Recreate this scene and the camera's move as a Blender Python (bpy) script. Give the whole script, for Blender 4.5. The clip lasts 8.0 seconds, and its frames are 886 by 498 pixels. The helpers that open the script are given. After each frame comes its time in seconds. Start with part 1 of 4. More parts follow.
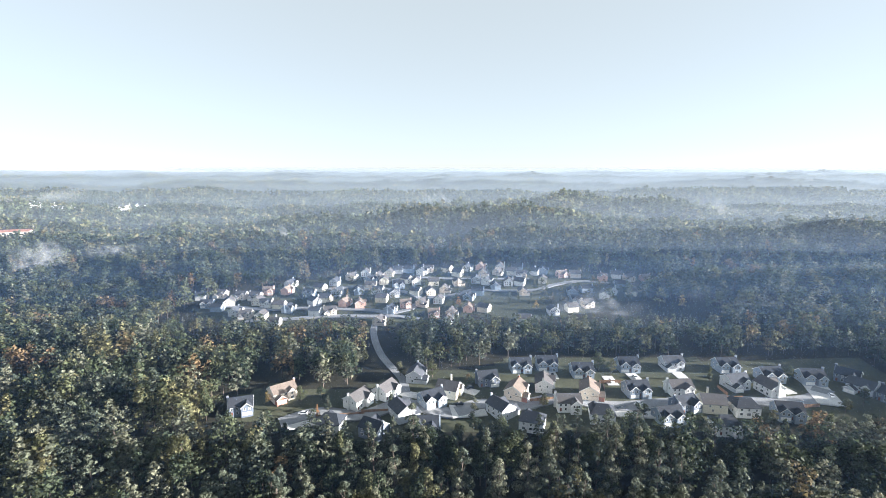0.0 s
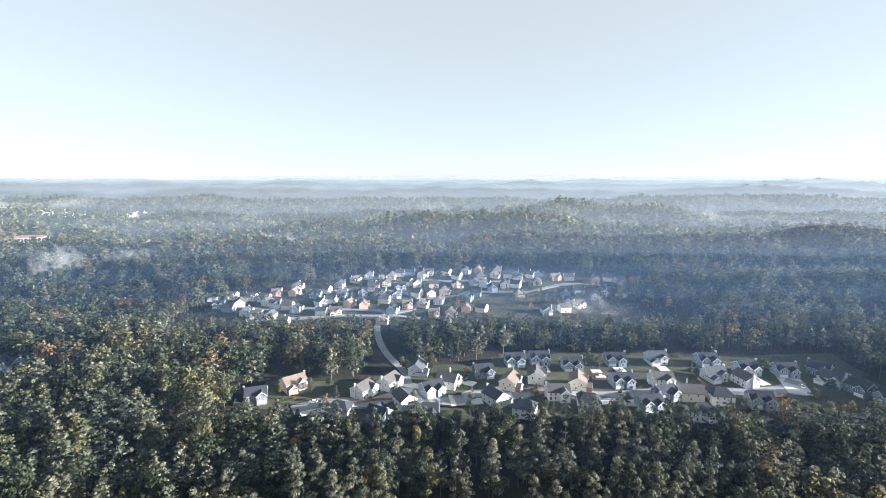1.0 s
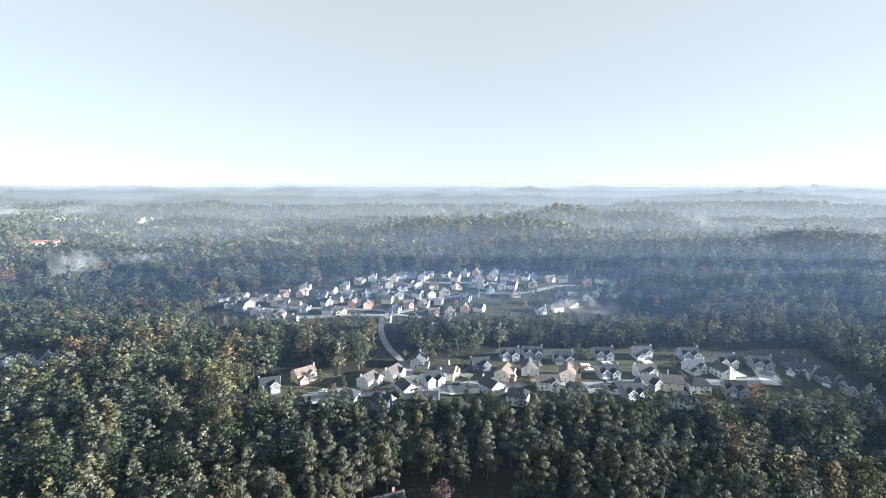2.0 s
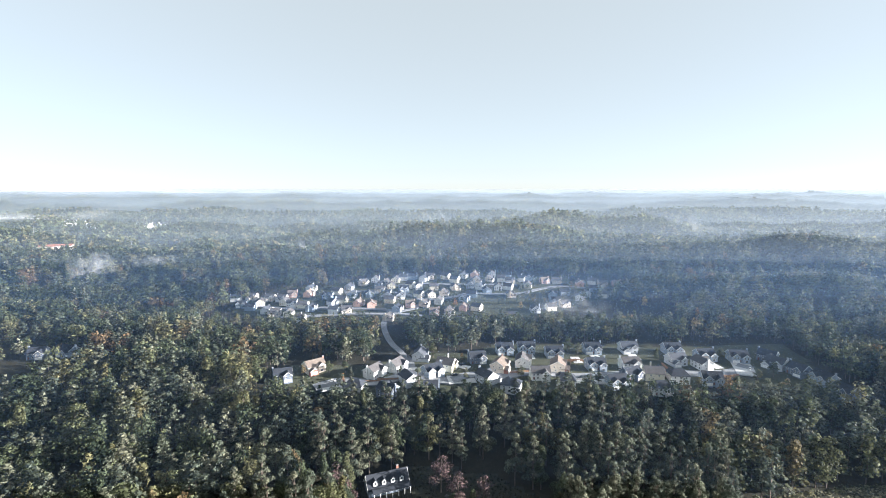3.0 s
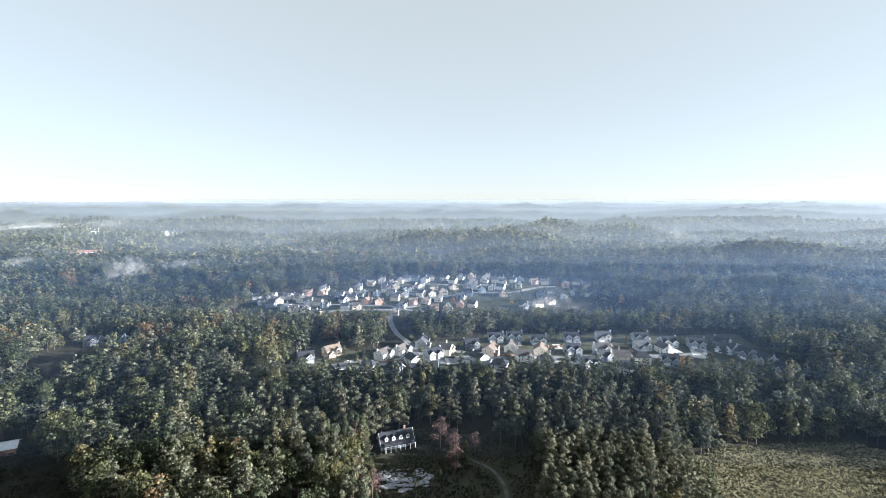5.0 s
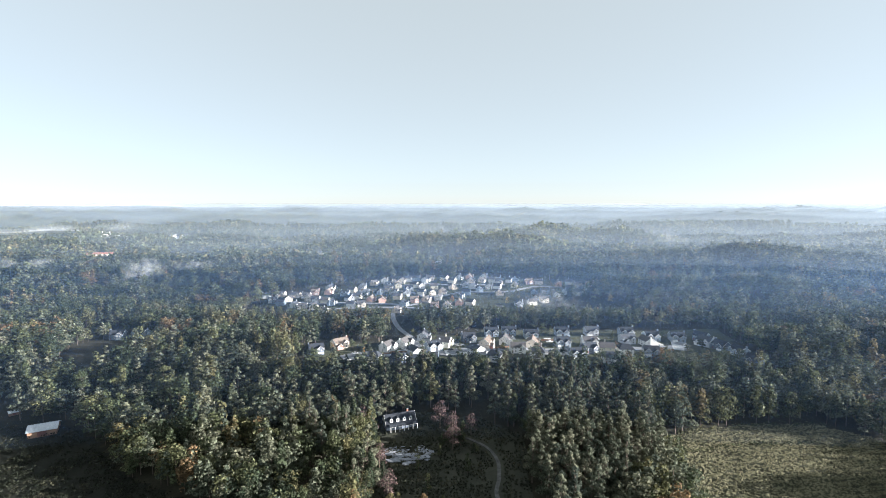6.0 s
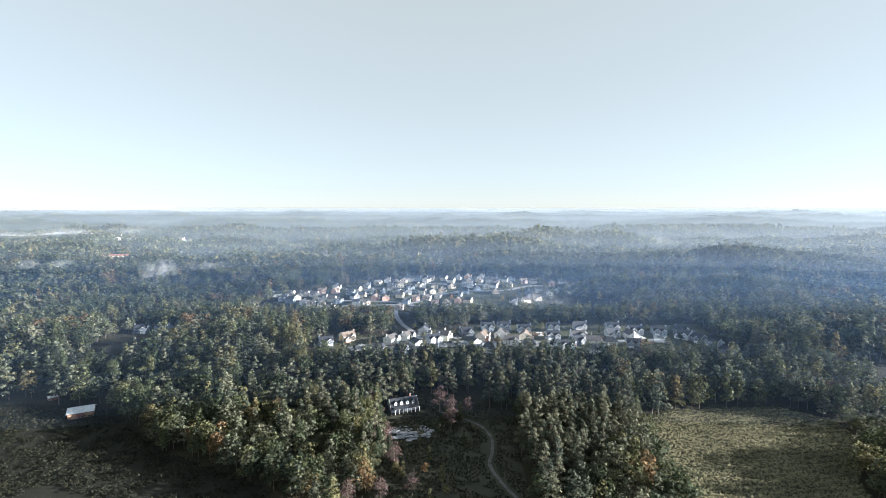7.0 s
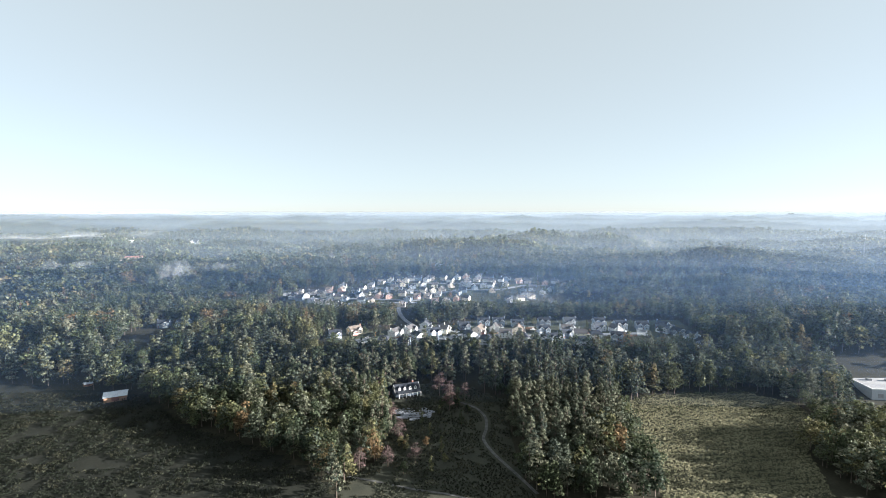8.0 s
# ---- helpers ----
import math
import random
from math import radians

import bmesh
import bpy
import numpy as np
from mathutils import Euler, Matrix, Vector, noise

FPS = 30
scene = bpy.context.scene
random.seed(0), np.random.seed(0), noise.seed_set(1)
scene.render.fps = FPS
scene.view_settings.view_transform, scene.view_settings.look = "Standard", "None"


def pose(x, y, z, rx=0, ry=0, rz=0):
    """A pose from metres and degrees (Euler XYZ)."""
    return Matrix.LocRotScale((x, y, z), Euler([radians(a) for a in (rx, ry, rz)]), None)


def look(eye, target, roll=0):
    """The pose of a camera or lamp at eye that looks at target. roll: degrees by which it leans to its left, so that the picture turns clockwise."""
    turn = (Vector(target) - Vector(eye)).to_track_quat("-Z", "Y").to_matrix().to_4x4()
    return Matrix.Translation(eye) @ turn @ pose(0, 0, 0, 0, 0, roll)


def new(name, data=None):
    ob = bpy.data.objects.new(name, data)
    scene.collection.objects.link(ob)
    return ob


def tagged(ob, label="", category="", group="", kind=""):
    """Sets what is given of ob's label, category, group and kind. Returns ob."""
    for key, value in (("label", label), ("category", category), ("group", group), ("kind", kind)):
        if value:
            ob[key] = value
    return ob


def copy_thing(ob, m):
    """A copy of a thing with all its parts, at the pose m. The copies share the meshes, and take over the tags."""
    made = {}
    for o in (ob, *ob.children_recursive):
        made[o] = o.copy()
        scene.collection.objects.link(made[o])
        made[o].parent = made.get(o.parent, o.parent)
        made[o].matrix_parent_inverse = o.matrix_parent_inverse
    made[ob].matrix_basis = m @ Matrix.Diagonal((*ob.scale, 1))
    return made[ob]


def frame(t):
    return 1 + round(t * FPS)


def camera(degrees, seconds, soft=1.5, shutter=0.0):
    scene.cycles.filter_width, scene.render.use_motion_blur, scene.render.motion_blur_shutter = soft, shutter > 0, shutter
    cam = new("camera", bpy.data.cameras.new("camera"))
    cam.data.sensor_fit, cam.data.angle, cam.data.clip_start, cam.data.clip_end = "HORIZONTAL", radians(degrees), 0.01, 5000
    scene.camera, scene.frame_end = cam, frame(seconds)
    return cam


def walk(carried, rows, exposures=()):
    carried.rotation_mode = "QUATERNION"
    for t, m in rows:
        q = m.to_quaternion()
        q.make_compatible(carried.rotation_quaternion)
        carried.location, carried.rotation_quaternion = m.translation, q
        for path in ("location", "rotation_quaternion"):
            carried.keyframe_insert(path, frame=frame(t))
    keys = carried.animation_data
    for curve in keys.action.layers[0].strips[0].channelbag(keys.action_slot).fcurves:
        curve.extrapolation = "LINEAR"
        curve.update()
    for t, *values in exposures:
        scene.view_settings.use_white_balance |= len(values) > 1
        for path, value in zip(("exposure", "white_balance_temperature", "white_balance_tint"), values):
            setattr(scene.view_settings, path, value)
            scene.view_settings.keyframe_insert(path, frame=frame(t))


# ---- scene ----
cam = camera(84.7, 8.0, soft=0.3)

PATH = [
    (0.0, 0.0, 245.0, 116.0, 0.0, -9.24), (0.5, 0.1, 234.4, 116.0, 0.0, -8.76),
    (1.0, 0.3, 223.5, 116.0, 0.0, -8.31), (1.5, 0.4, 212.2, 116.0, 0.0, -7.89),
    (2.0, 0.6, 200.6, 116.0, 0.0, -7.5), (2.5, 0.7, 188.6, 116.0, 0.0, -7.14),
    (3.0, 0.9, 176.1, 116.0, 0.0, -6.79), (3.5, 1.0, 163.1, 116.0, 0.0, -6.47),
    (4.0, 1.2, 149.6, 116.0, 0.0, -6.17), (4.5, 1.4, 135.5, 116.0, 0.0, -5.88),
    (5.0, 1.6, 120.7, 116.0, 0.0, -5.61), (5.5, 1.8, 105.3, 116.0, 0.0, -5.35),
    (6.0, 2.0, 89.1, 116.0, 0.0, -5.11), (6.5, 2.2, 72.1, 116.0, 0.0, -4.87),
    (7.0, 2.4, 54.4, 116.0, 0.0, -4.63), (7.5, 2.7, 35.8, 116.0, 0.0, -4.4),
    (8.0, 2.9, 16.3, 116.0, 0.0, -4.18)]
walk(cam, [(t, pose(x, y, z, 90 + pitch, 0, yaw)) for t, x, y, z, yaw, pitch in PATH], exposures=[(0.0, 2.48, 5900, 13), (4.0, 2.44, 5900, 13), (8.0, 2.38, 5900, 11)])

# ---- light: low morning sun from the right, hazy sky ----
SUN_AZ, SUN_EL = 96.0, 13.0      # degrees clockwise from +y, above the horizon
world = bpy.data.worlds.new("morning_sky")
scene.world = world
scene.cycles.transparent_max_bounces = 32
world.use_nodes = True
wt = world.node_tree
sky = wt.nodes.new("ShaderNodeTexSky")
sky.sky_type, sky.sun_disc = "NISHITA", False
sky.sun_elevation, sky.sun_rotation = radians(SUN_EL), radians(SUN_AZ)
sky.air_density, sky.dust_density, sky.ozone_density = 0.65, 0.4, 1.0
sky.altitude = 500
wt.nodes["Background"].inputs[1].default_value = 0.036
pale = wt.nodes.new("ShaderNodeHueSaturation")      # moist air takes the colour out of the sky
pale.inputs["Hue"].default_value, pale.inputs["Saturation"].default_value = 0.475, 0.7
wt.links.new(sky.outputs[0], pale.inputs["Color"])
moist = wt.nodes.new("ShaderNodeMix")      # an even white veil of moisture over the whole sky
moist.data_type = "RGBA"
moist.inputs["Factor"].default_value = 0.54
moist.inputs["B"].default_value = (5.1, 5.2, 4.6, 1)
wt.links.new(pale.outputs[0], moist.inputs["A"])
wt.links.new(moist.outputs["Result"], wt.nodes["Background"].inputs[0])
sun = new("sun", bpy.data.lights.new("sun", "SUN"))
sun.data.energy, sun.data.angle, sun.data.color = 5.0, radians(0.6), (1.0, 0.92, 0.8)
sd = Vector((math.sin(radians(SUN_AZ)) * math.cos(radians(SUN_EL)), math.cos(radians(SUN_AZ)) * math.cos(radians(SUN_EL)), math.sin(radians(SUN_EL))))
sun.matrix_world = look((0, 0, 300), Vector((0, 0, 300)) - sd)


# ---- materials ----
def mat(name, low, high, scale=1.0, rough=0.8, fine=8.0, bump=0.0, metal=0.0, island=0.0, objvar=0.0, translucent=0.0):
    """Two-scale noise colour between low and high, with optional relief and per-piece variation."""
    m = bpy.data.materials.new(name)
    m.use_nodes = True
    nt = m.node_tree
    bs = nt.nodes["Principled BSDF"]
    geo = nt.nodes.new("ShaderNodeNewGeometry")
    n1, n2 = nt.nodes.new("ShaderNodeTexNoise"), nt.nodes.new("ShaderNodeTexNoise")
    for nd, sc in ((n1, scale), (n2, scale * fine)):
        nd.inputs["Scale"].default_value, nd.inputs["Detail"].default_value = sc, 4.0
        nt.links.new(geo.outputs["Position"], nd.inputs["Vector"])
    add = nt.nodes.new("ShaderNodeMath")
    add.operation = "MULTIPLY_ADD"
    add.inputs[1].default_value, add.inputs[2].default_value = 0.55, 0.0
    half = nt.nodes.new("ShaderNodeMath")
    half.operation = "MULTIPLY"
    half.inputs[1].default_value = 0.45
    nt.links.new(n2.outputs["Fac"], half.inputs[0])
    nt.links.new(n1.outputs["Fac"], add.inputs[0])
    nt.links.new(half.outputs[0], add.inputs[2])
    fac = add.outputs[0]
    for amount, socket in ((island, geo.outputs["Random Per Island"]), (objvar, None)):
        if amount:
            if socket is None:
                socket = nt.nodes.new("ShaderNodeObjectInfo").outputs["Random"]
            ma = nt.nodes.new("ShaderNodeMath")
            ma.operation = "MULTIPLY_ADD"
            ma.inputs[1].default_value = amount
            sh = nt.nodes.new("ShaderNodeMath")
            sh.operation = "SUBTRACT"
            sh.inputs[1].default_value = amount / 2
            nt.links.new(socket, ma.inputs[0])
            nt.links.new(fac, ma.inputs[2])
            nt.links.new(ma.outputs[0], sh.inputs[0])
            fac = sh.outputs[0]
    ramp = nt.nodes.new("ShaderNodeValToRGB")
    ramp.color_ramp.elements[0].position, ramp.color_ramp.elements[1].position = 0.3, 0.7
    ramp.color_ramp.elements[0].color, ramp.color_ramp.elements[1].color = (*low, 1), (*high, 1)
    nt.links.new(fac, ramp.inputs[0])
    nt.links.new(ramp.outputs[0], bs.inputs["Base Color"])
    bs.inputs["Roughness"].default_value, bs.inputs["Metallic"].default_value = rough, metal
    bs.inputs["Specular IOR Level"].default_value = 0.12 if rough > 0.6 else 0.4
    if bump:
        bp = nt.nodes.new("ShaderNodeBump")
        bp.inputs["Strength"].default_value, bp.inputs["Distance"].default_value = 0.6, bump
        nt.links.new(n2.outputs["Fac"], bp.inputs["Height"])
        nt.links.new(bp.outputs[0], bs.inputs["Normal"])
    if translucent:
        tr, mx = nt.nodes.new("ShaderNodeBsdfTranslucent"), nt.nodes.new("ShaderNodeMixShader")
        mx.inputs[0].default_value = translucent
        nt.links.new(ramp.outputs[0], tr.inputs[0])
        nt.links.new(bs.outputs[0], mx.inputs[1])
        nt.links.new(tr.outputs[0], mx.inputs[2])
        nt.links.new(mx.outputs[0], nt.nodes["Material Output"].inputs[0])
    return m


def foliage(name, colours, cell, bright=1.0):
    """Leaves: each crown-sized cell takes one of the season's colours, each leaf clump varies a little."""
    m = bpy.data.materials.new(name)
    m.use_nodes = True
    nt = m.node_tree
    bs = nt.nodes["Principled BSDF"]
    geo = nt.nodes.new("ShaderNodeNewGeometry")
    flat = nt.nodes.new("ShaderNodeVectorMath")
    flat.operation = "MULTIPLY"
    flat.inputs[1].default_value = (1, 1, 0.15)
    nt.links.new(geo.outputs["Position"], flat.inputs[0])
    vor = nt.nodes.new("ShaderNodeTexVoronoi")
    vor.inputs["Scale"].default_value = 1.0 / cell
    nt.links.new(flat.outputs[0], vor.inputs["Vector"])
    sep = nt.nodes.new("ShaderNodeSeparateColor")
    nt.links.new(vor.outputs["Color"], sep.inputs[0])
    ramp = nt.nodes.new("ShaderNodeValToRGB")
    els = ramp.color_ramp.elements
    while len(els) < len(colours):
        els.new(0.5)
    for e, (p, c) in zip(els, colours):
        e.position, e.color = p, (*[v * bright for v in c], 1)
    nt.links.new(sep.outputs[0], ramp.inputs[0])
    hsv = nt.nodes.new("ShaderNodeHueSaturation")
    rng = nt.nodes.new("ShaderNodeMapRange")
    rng.inputs["To Min"].default_value, rng.inputs["To Max"].default_value = 0.35, 1.75
    nt.links.new(geo.outputs["Random Per Island"], rng.inputs["Value"])
    nt.links.new(rng.outputs[0], hsv.inputs["Value"])
    nt.links.new(ramp.outputs[0], hsv.inputs["Color"])
    nt.links.new(hsv.outputs[0], bs.inputs["Base Color"])
    bs.inputs["Roughness"].default_value = 0.7
    bs.inputs["Specular IOR Level"].default_value = 0.15
    tr, mx = nt.nodes.new("ShaderNodeBsdfTranslucent"), nt.nodes.new("ShaderNodeMixShader")
    mx.inputs[0].default_value = 0.35
    nt.links.new(hsv.outputs[0], tr.inputs[0])
    nt.links.new(bs.outputs[0], mx.inputs[1])
    nt.links.new(tr.outputs[0], mx.inputs[2])
    nt.links.new(mx.outputs[0], nt.nodes["Material Output"].inputs[0])
    return m


def mist(name, alpha, z0, z1, colour, noise_scale=0.0, edge=0.0):
    """Haze and mist as a mostly clear tinted sheet that scatters the daylight, thinning out between z0 and z1."""
    m = bpy.data.materials.new(name)
    m.use_nodes = True
    nt = m.node_tree
    nt.nodes.remove(nt.nodes["Principled BSDF"])
    geo = nt.nodes.new("ShaderNodeNewGeometry")
    sep = nt.nodes.new("ShaderNodeSeparateXYZ")
    nt.links.new(geo.outputs["Position"], sep.inputs[0])
    rng = nt.nodes.new("ShaderNodeMapRange")
    rng.interpolation_type = "SMOOTHSTEP"
    rng.inputs["From Min"].default_value, rng.inputs["From Max"].default_value = z0, z1
    rng.inputs["To Min"].default_value, rng.inputs["To Max"].default_value = alpha, 0.0
    nt.links.new(sep.outputs["Z"], rng.inputs["Value"])
    fac = rng.outputs[0]
    if noise_scale:
        ns = nt.nodes.new("ShaderNodeTexNoise")
        ns.inputs["Scale"].default_value, ns.inputs["Detail"].default_value = noise_scale, 5.0
        nt.links.new(geo.outputs["Position"], ns.inputs["Vector"])
        r2 = nt.nodes.new("ShaderNodeMapRange")
        r2.interpolation_type = "SMOOTHSTEP"
        r2.inputs["From Min"].default_value, r2.inputs["From Max"].default_value = 0.22, 0.6
        nt.links.new(ns.outputs["Fac"], r2.inputs["Value"])
        mul = nt.nodes.new("ShaderNodeMath")
        mul.operation = "MULTIPLY"
        nt.links.new(fac, mul.inputs[0])
        nt.links.new(r2.outputs[0], mul.inputs[1])
        fac = mul.outputs[0]
    if edge:
        at = nt.nodes.new("ShaderNodeAttribute")
        at.attribute_name = "mist_amount"
        mul = nt.nodes.new("ShaderNodeMath")
        mul.operation = "MULTIPLY"
        nt.links.new(fac, mul.inputs[0])
        nt.links.new(at.outputs["Fac"], mul.inputs[1])
        fac = mul.outputs[0]
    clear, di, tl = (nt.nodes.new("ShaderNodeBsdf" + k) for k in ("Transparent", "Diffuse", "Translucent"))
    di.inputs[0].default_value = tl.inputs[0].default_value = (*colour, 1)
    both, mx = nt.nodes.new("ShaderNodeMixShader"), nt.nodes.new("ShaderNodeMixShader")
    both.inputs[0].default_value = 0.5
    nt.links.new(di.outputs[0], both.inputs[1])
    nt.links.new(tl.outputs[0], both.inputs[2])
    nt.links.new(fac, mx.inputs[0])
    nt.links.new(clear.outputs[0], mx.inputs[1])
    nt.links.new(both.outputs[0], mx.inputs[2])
    nt.links.new(mx.outputs[0], nt.nodes["Material Output"].inputs[0])
    return m


M_GROUND = mat("forest_floor", (0.018, 0.019, 0.014), (0.045, 0.042, 0.028), 0.02, 0.95, 30.0, 0.3)
# west field grass, near black: its shade is put into the base colour
M_SHADE_GRASS = mat("shade_darkened_grass", (0.01, 0.012, 0.01), (0.026, 0.027, 0.021), 0.04, 0.95, 20.0, 0.2)
M_YARD = mat("rough_yard_grass", (0.03, 0.034, 0.026), (0.065, 0.064, 0.048), 0.08, 0.95, 14.0, 0.15)
M_LAWN = mat("lawn_grass", (0.035, 0.042, 0.026), (0.085, 0.085, 0.055), 0.06, 0.95, 14.0, 0.1)
M_FIELD = mat("dry_field_grass", (0.08, 0.082, 0.05), (0.25, 0.232, 0.145), 0.05, 0.95, 16.0, 0.25)
M_STUBBLE = mat("field_soil", (0.022, 0.024, 0.017), (0.06, 0.06, 0.038), 0.05, 0.95, 16.0, 0.25)
M_ROAD = mat("worn_asphalt", (0.17, 0.178, 0.19), (0.27, 0.276, 0.285), 0.15, 0.9, 12.0, 0.02)
M_CONC = mat("pale_concrete", (0.42, 0.42, 0.41), (0.58, 0.57, 0.55), 0.2, 0.9, 14.0, 0.02)
M_GRAVEL = mat("gravel_track", (0.03, 0.031, 0.03), (0.16, 0.157, 0.15), 0.3, 0.95, 12.0, 0.05)
M_BARK = mat("bark", (0.07, 0.055, 0.045), (0.17, 0.14, 0.115), 1.5, 0.95, 6.0, 0.05)
M_WHITE = mat("white_trim", (0.72, 0.72, 0.70), (0.82, 0.82, 0.80), 0.8, 0.6)
M_GLASS = mat("window_glass", (0.03, 0.04, 0.05), (0.06, 0.07, 0.08), 0.5, 0.08)
M_BRICK = mat("red_brick", (0.24, 0.11, 0.08), (0.38, 0.19, 0.14), 0.5, 0.9, 20.0, 0.02)
M_DOOR = mat("painted_door", (0.10, 0.05, 0.04), (0.2, 0.08, 0.06), 0.8, 0.5)
M_METAL = mat("galvanised_sheet", (0.38, 0.42, 0.47), (0.6, 0.64, 0.68), 0.6, 0.4, 8.0, 0.0, 0.6)
M_STEEL = mat("weathered_steel", (0.25, 0.25, 0.26), (0.42, 0.42, 0.42), 1.0, 0.5, 6.0, 0.0, 0.5)
M_RUBBER = mat("tyre_rubber", (0.015, 0.015, 0.015), (0.03, 0.03, 0.03), 3.0, 0.9)
M_FENCE = mat("weathered_fence_wood", (0.16, 0.1, 0.065), (0.32, 0.2, 0.13), 0.6, 0.9, 10.0, 0.02, objvar=0.3)
M_STONE = mat("pale_stone_chips", (0.16, 0.17, 0.2), (0.42, 0.44, 0.48), 0.35, 0.9, 8.0, 0.15)
M_FLATROOF = mat("white_membrane_roof", (0.24, 0.24, 0.25), (0.46, 0.45, 0.44), 0.08, 0.7, 14.0)
M_PURPLE = mat("bare_purple_twigs", (0.06, 0.042, 0.042), (0.13, 0.09, 0.085), 0.4, 0.9, 6.0, island=0.5)
M_LEAF = foliage("mixed_autumn_leaves", [(0.0, (0.026, 0.037, 0.024)), (0.4, (0.052, 0.064, 0.034)), (0.72, (0.086, 0.092, 0.046)), (0.92, (0.115, 0.107, 0.053)), (1.0, (0.13, 0.086, 0.046))], 13.0)
M_PINE = foliage("pine_needles", [(0.0, (0.046, 0.058, 0.045)), (0.5, (0.088, 0.099, 0.068)), (1.0, (0.14, 0.14, 0.096))], 12.0)
M_LEAF_FAR = foliage("far_forest_leaves", [(0.0, (0.034, 0.046, 0.028)), (0.45, (0.07, 0.084, 0.044)), (0.75, (0.115, 0.12, 0.06)), (0.97, (0.155, 0.135, 0.068))], 14.0)
SIDING = [mat("siding_" + n, tuple(v * 0.88 for v in c), c, 0.4, 0.75, 10.0, 0.01) for n, c in (
    ("white", (0.74, 0.74, 0.72)), ("cream", (0.78, 0.72, 0.58)), ("grey_blue", (0.3, 0.35, 0.41)), ("beige", (0.66, 0.58, 0.48)),
    ("pale_grey", (0.5, 0.52, 0.55)), ("salmon", (0.66, 0.44, 0.36)), ("slate", (0.17, 0.2, 0.25)))]
SHINGLE = [mat("shingles_" + n, tuple(v * 0.7 for v in c), c, 0.5, 0.85, 9.0, 0.03, objvar=0.25) for n, c in (
    ("charcoal", (0.04, 0.045, 0.055)), ("weathered", (0.1, 0.095, 0.095)), ("tan", (0.19, 0.155, 0.13)), ("grey", (0.075, 0.082, 0.096)))]


# ---- mesh helpers ----
def quads(bm, pts, faces):
    vs = [bm.verts.new(p) for p in pts]
    for f in faces:
        bm.faces.new([vs[i] for i in f])


def box(bm, x0, x1, y0, y1, z0, z1):
    quads(bm, [(x0, y0, z0), (x1, y0, z0), (x1, y1, z0), (x0, y1, z0), (x0, y0, z1), (x1, y0, z1), (x1, y1, z1), (x0, y1, z1)],
          [(0, 3, 2, 1), (4, 5, 6, 7), (0, 1, 5, 4), (1, 2, 6, 5), (2, 3, 7, 6), (3, 0, 4, 7)])


def gabled(bm, x0, x1, y0, y1, z0, z1, rise, axis):
    """A walled block with gable ends; the ridge runs along axis."""
    if axis == "x":
        ym = (y0 + y1) / 2
        quads(bm, [(x0, y0, z0), (x1, y0, z0), (x1, y1, z0), (x0, y1, z0), (x0, y0, z1), (x1, y0, z1), (x1, y1, z1), (x0, y1, z1), (x0, ym, z1 + rise), (x1, ym, z1 + rise)],
              [(0, 3, 2, 1), (0, 1, 5, 4), (2, 3, 7, 6), (1, 2, 6, 9, 5), (3, 0, 4, 8, 7), (4, 5, 9, 8), (6, 7, 8, 9)])
    else:
        xm = (x0 + x1) / 2
        quads(bm, [(x0, y0, z0), (x1, y0, z0), (x1, y1, z0), (x0, y1, z0), (x0, y0, z1), (x1, y0, z1), (x1, y1, z1), (x0, y1, z1), (xm, y0, z1 + rise), (xm, y1, z1 + rise)],
              [(0, 3, 2, 1), (1, 2, 6, 5), (3, 0, 4, 7), (0, 1, 5, 8, 4), (2, 3, 7, 9, 6), (5, 6, 9, 8), (7, 4, 8, 9)])


def roof_slabs(bm, x0, x1, y0, y1, z1, rise, axis, over=0.45, thick=0.22, hip=0.0):
    """Two pitched slabs with eaves; hip pulls the ridge ends in."""
    if axis == "y":
        x0, x1, y0, y1 = y0, y1, x0, x1
    ym, half = (y0 + y1) / 2, (y1 - y0) / 2
    drop = rise / half * over
    lo = z1 - drop + 0.04
    a, b = x0 - over, x1 + over
    pts = [(a, y0 - over, lo), (b, y0 - over, lo), (b, y1 + over, lo), (a, y1 + over, lo), (a + hip, ym, z1 + rise + 0.04), (b - hip, ym, z1 + rise + 0.04)]
    pts += [(p[0], p[1], p[2] + thick) for p in pts]
    if axis == "y":
        pts = [(p[1], p[0], p[2]) for p in pts]
    fs = [(6, 7, 11, 10), (8, 9, 10, 11), (0, 4, 5, 1), (2, 5, 4, 3), (0, 1, 7, 6), (2, 3, 9, 8), (1, 5, 11, 7), (5, 2, 8, 11), (3, 4, 10, 9), (4, 0, 6, 10)]
    if hip:
        fs += [(7, 8, 11), (9, 6, 10)]
    quads(bm, pts, fs)


def finish(name, bm, material, smooth=False):
    bmesh.ops.recalc_face_normals(bm, faces=bm.faces)
    me = bpy.data.meshes.new(name)
    bm.to_mesh(me)
    bm.free()
    for mt in (material if isinstance(material, (list, tuple)) else [material]):
        me.materials.append(mt)
    if smooth:
        me.shade_smooth()
    return me


def part(name, bm, material, parent, label="", smooth=False):
    ob = new(name, finish(name, bm, material, smooth))
    ob.parent = parent
    return tagged(ob, label) if label else ob


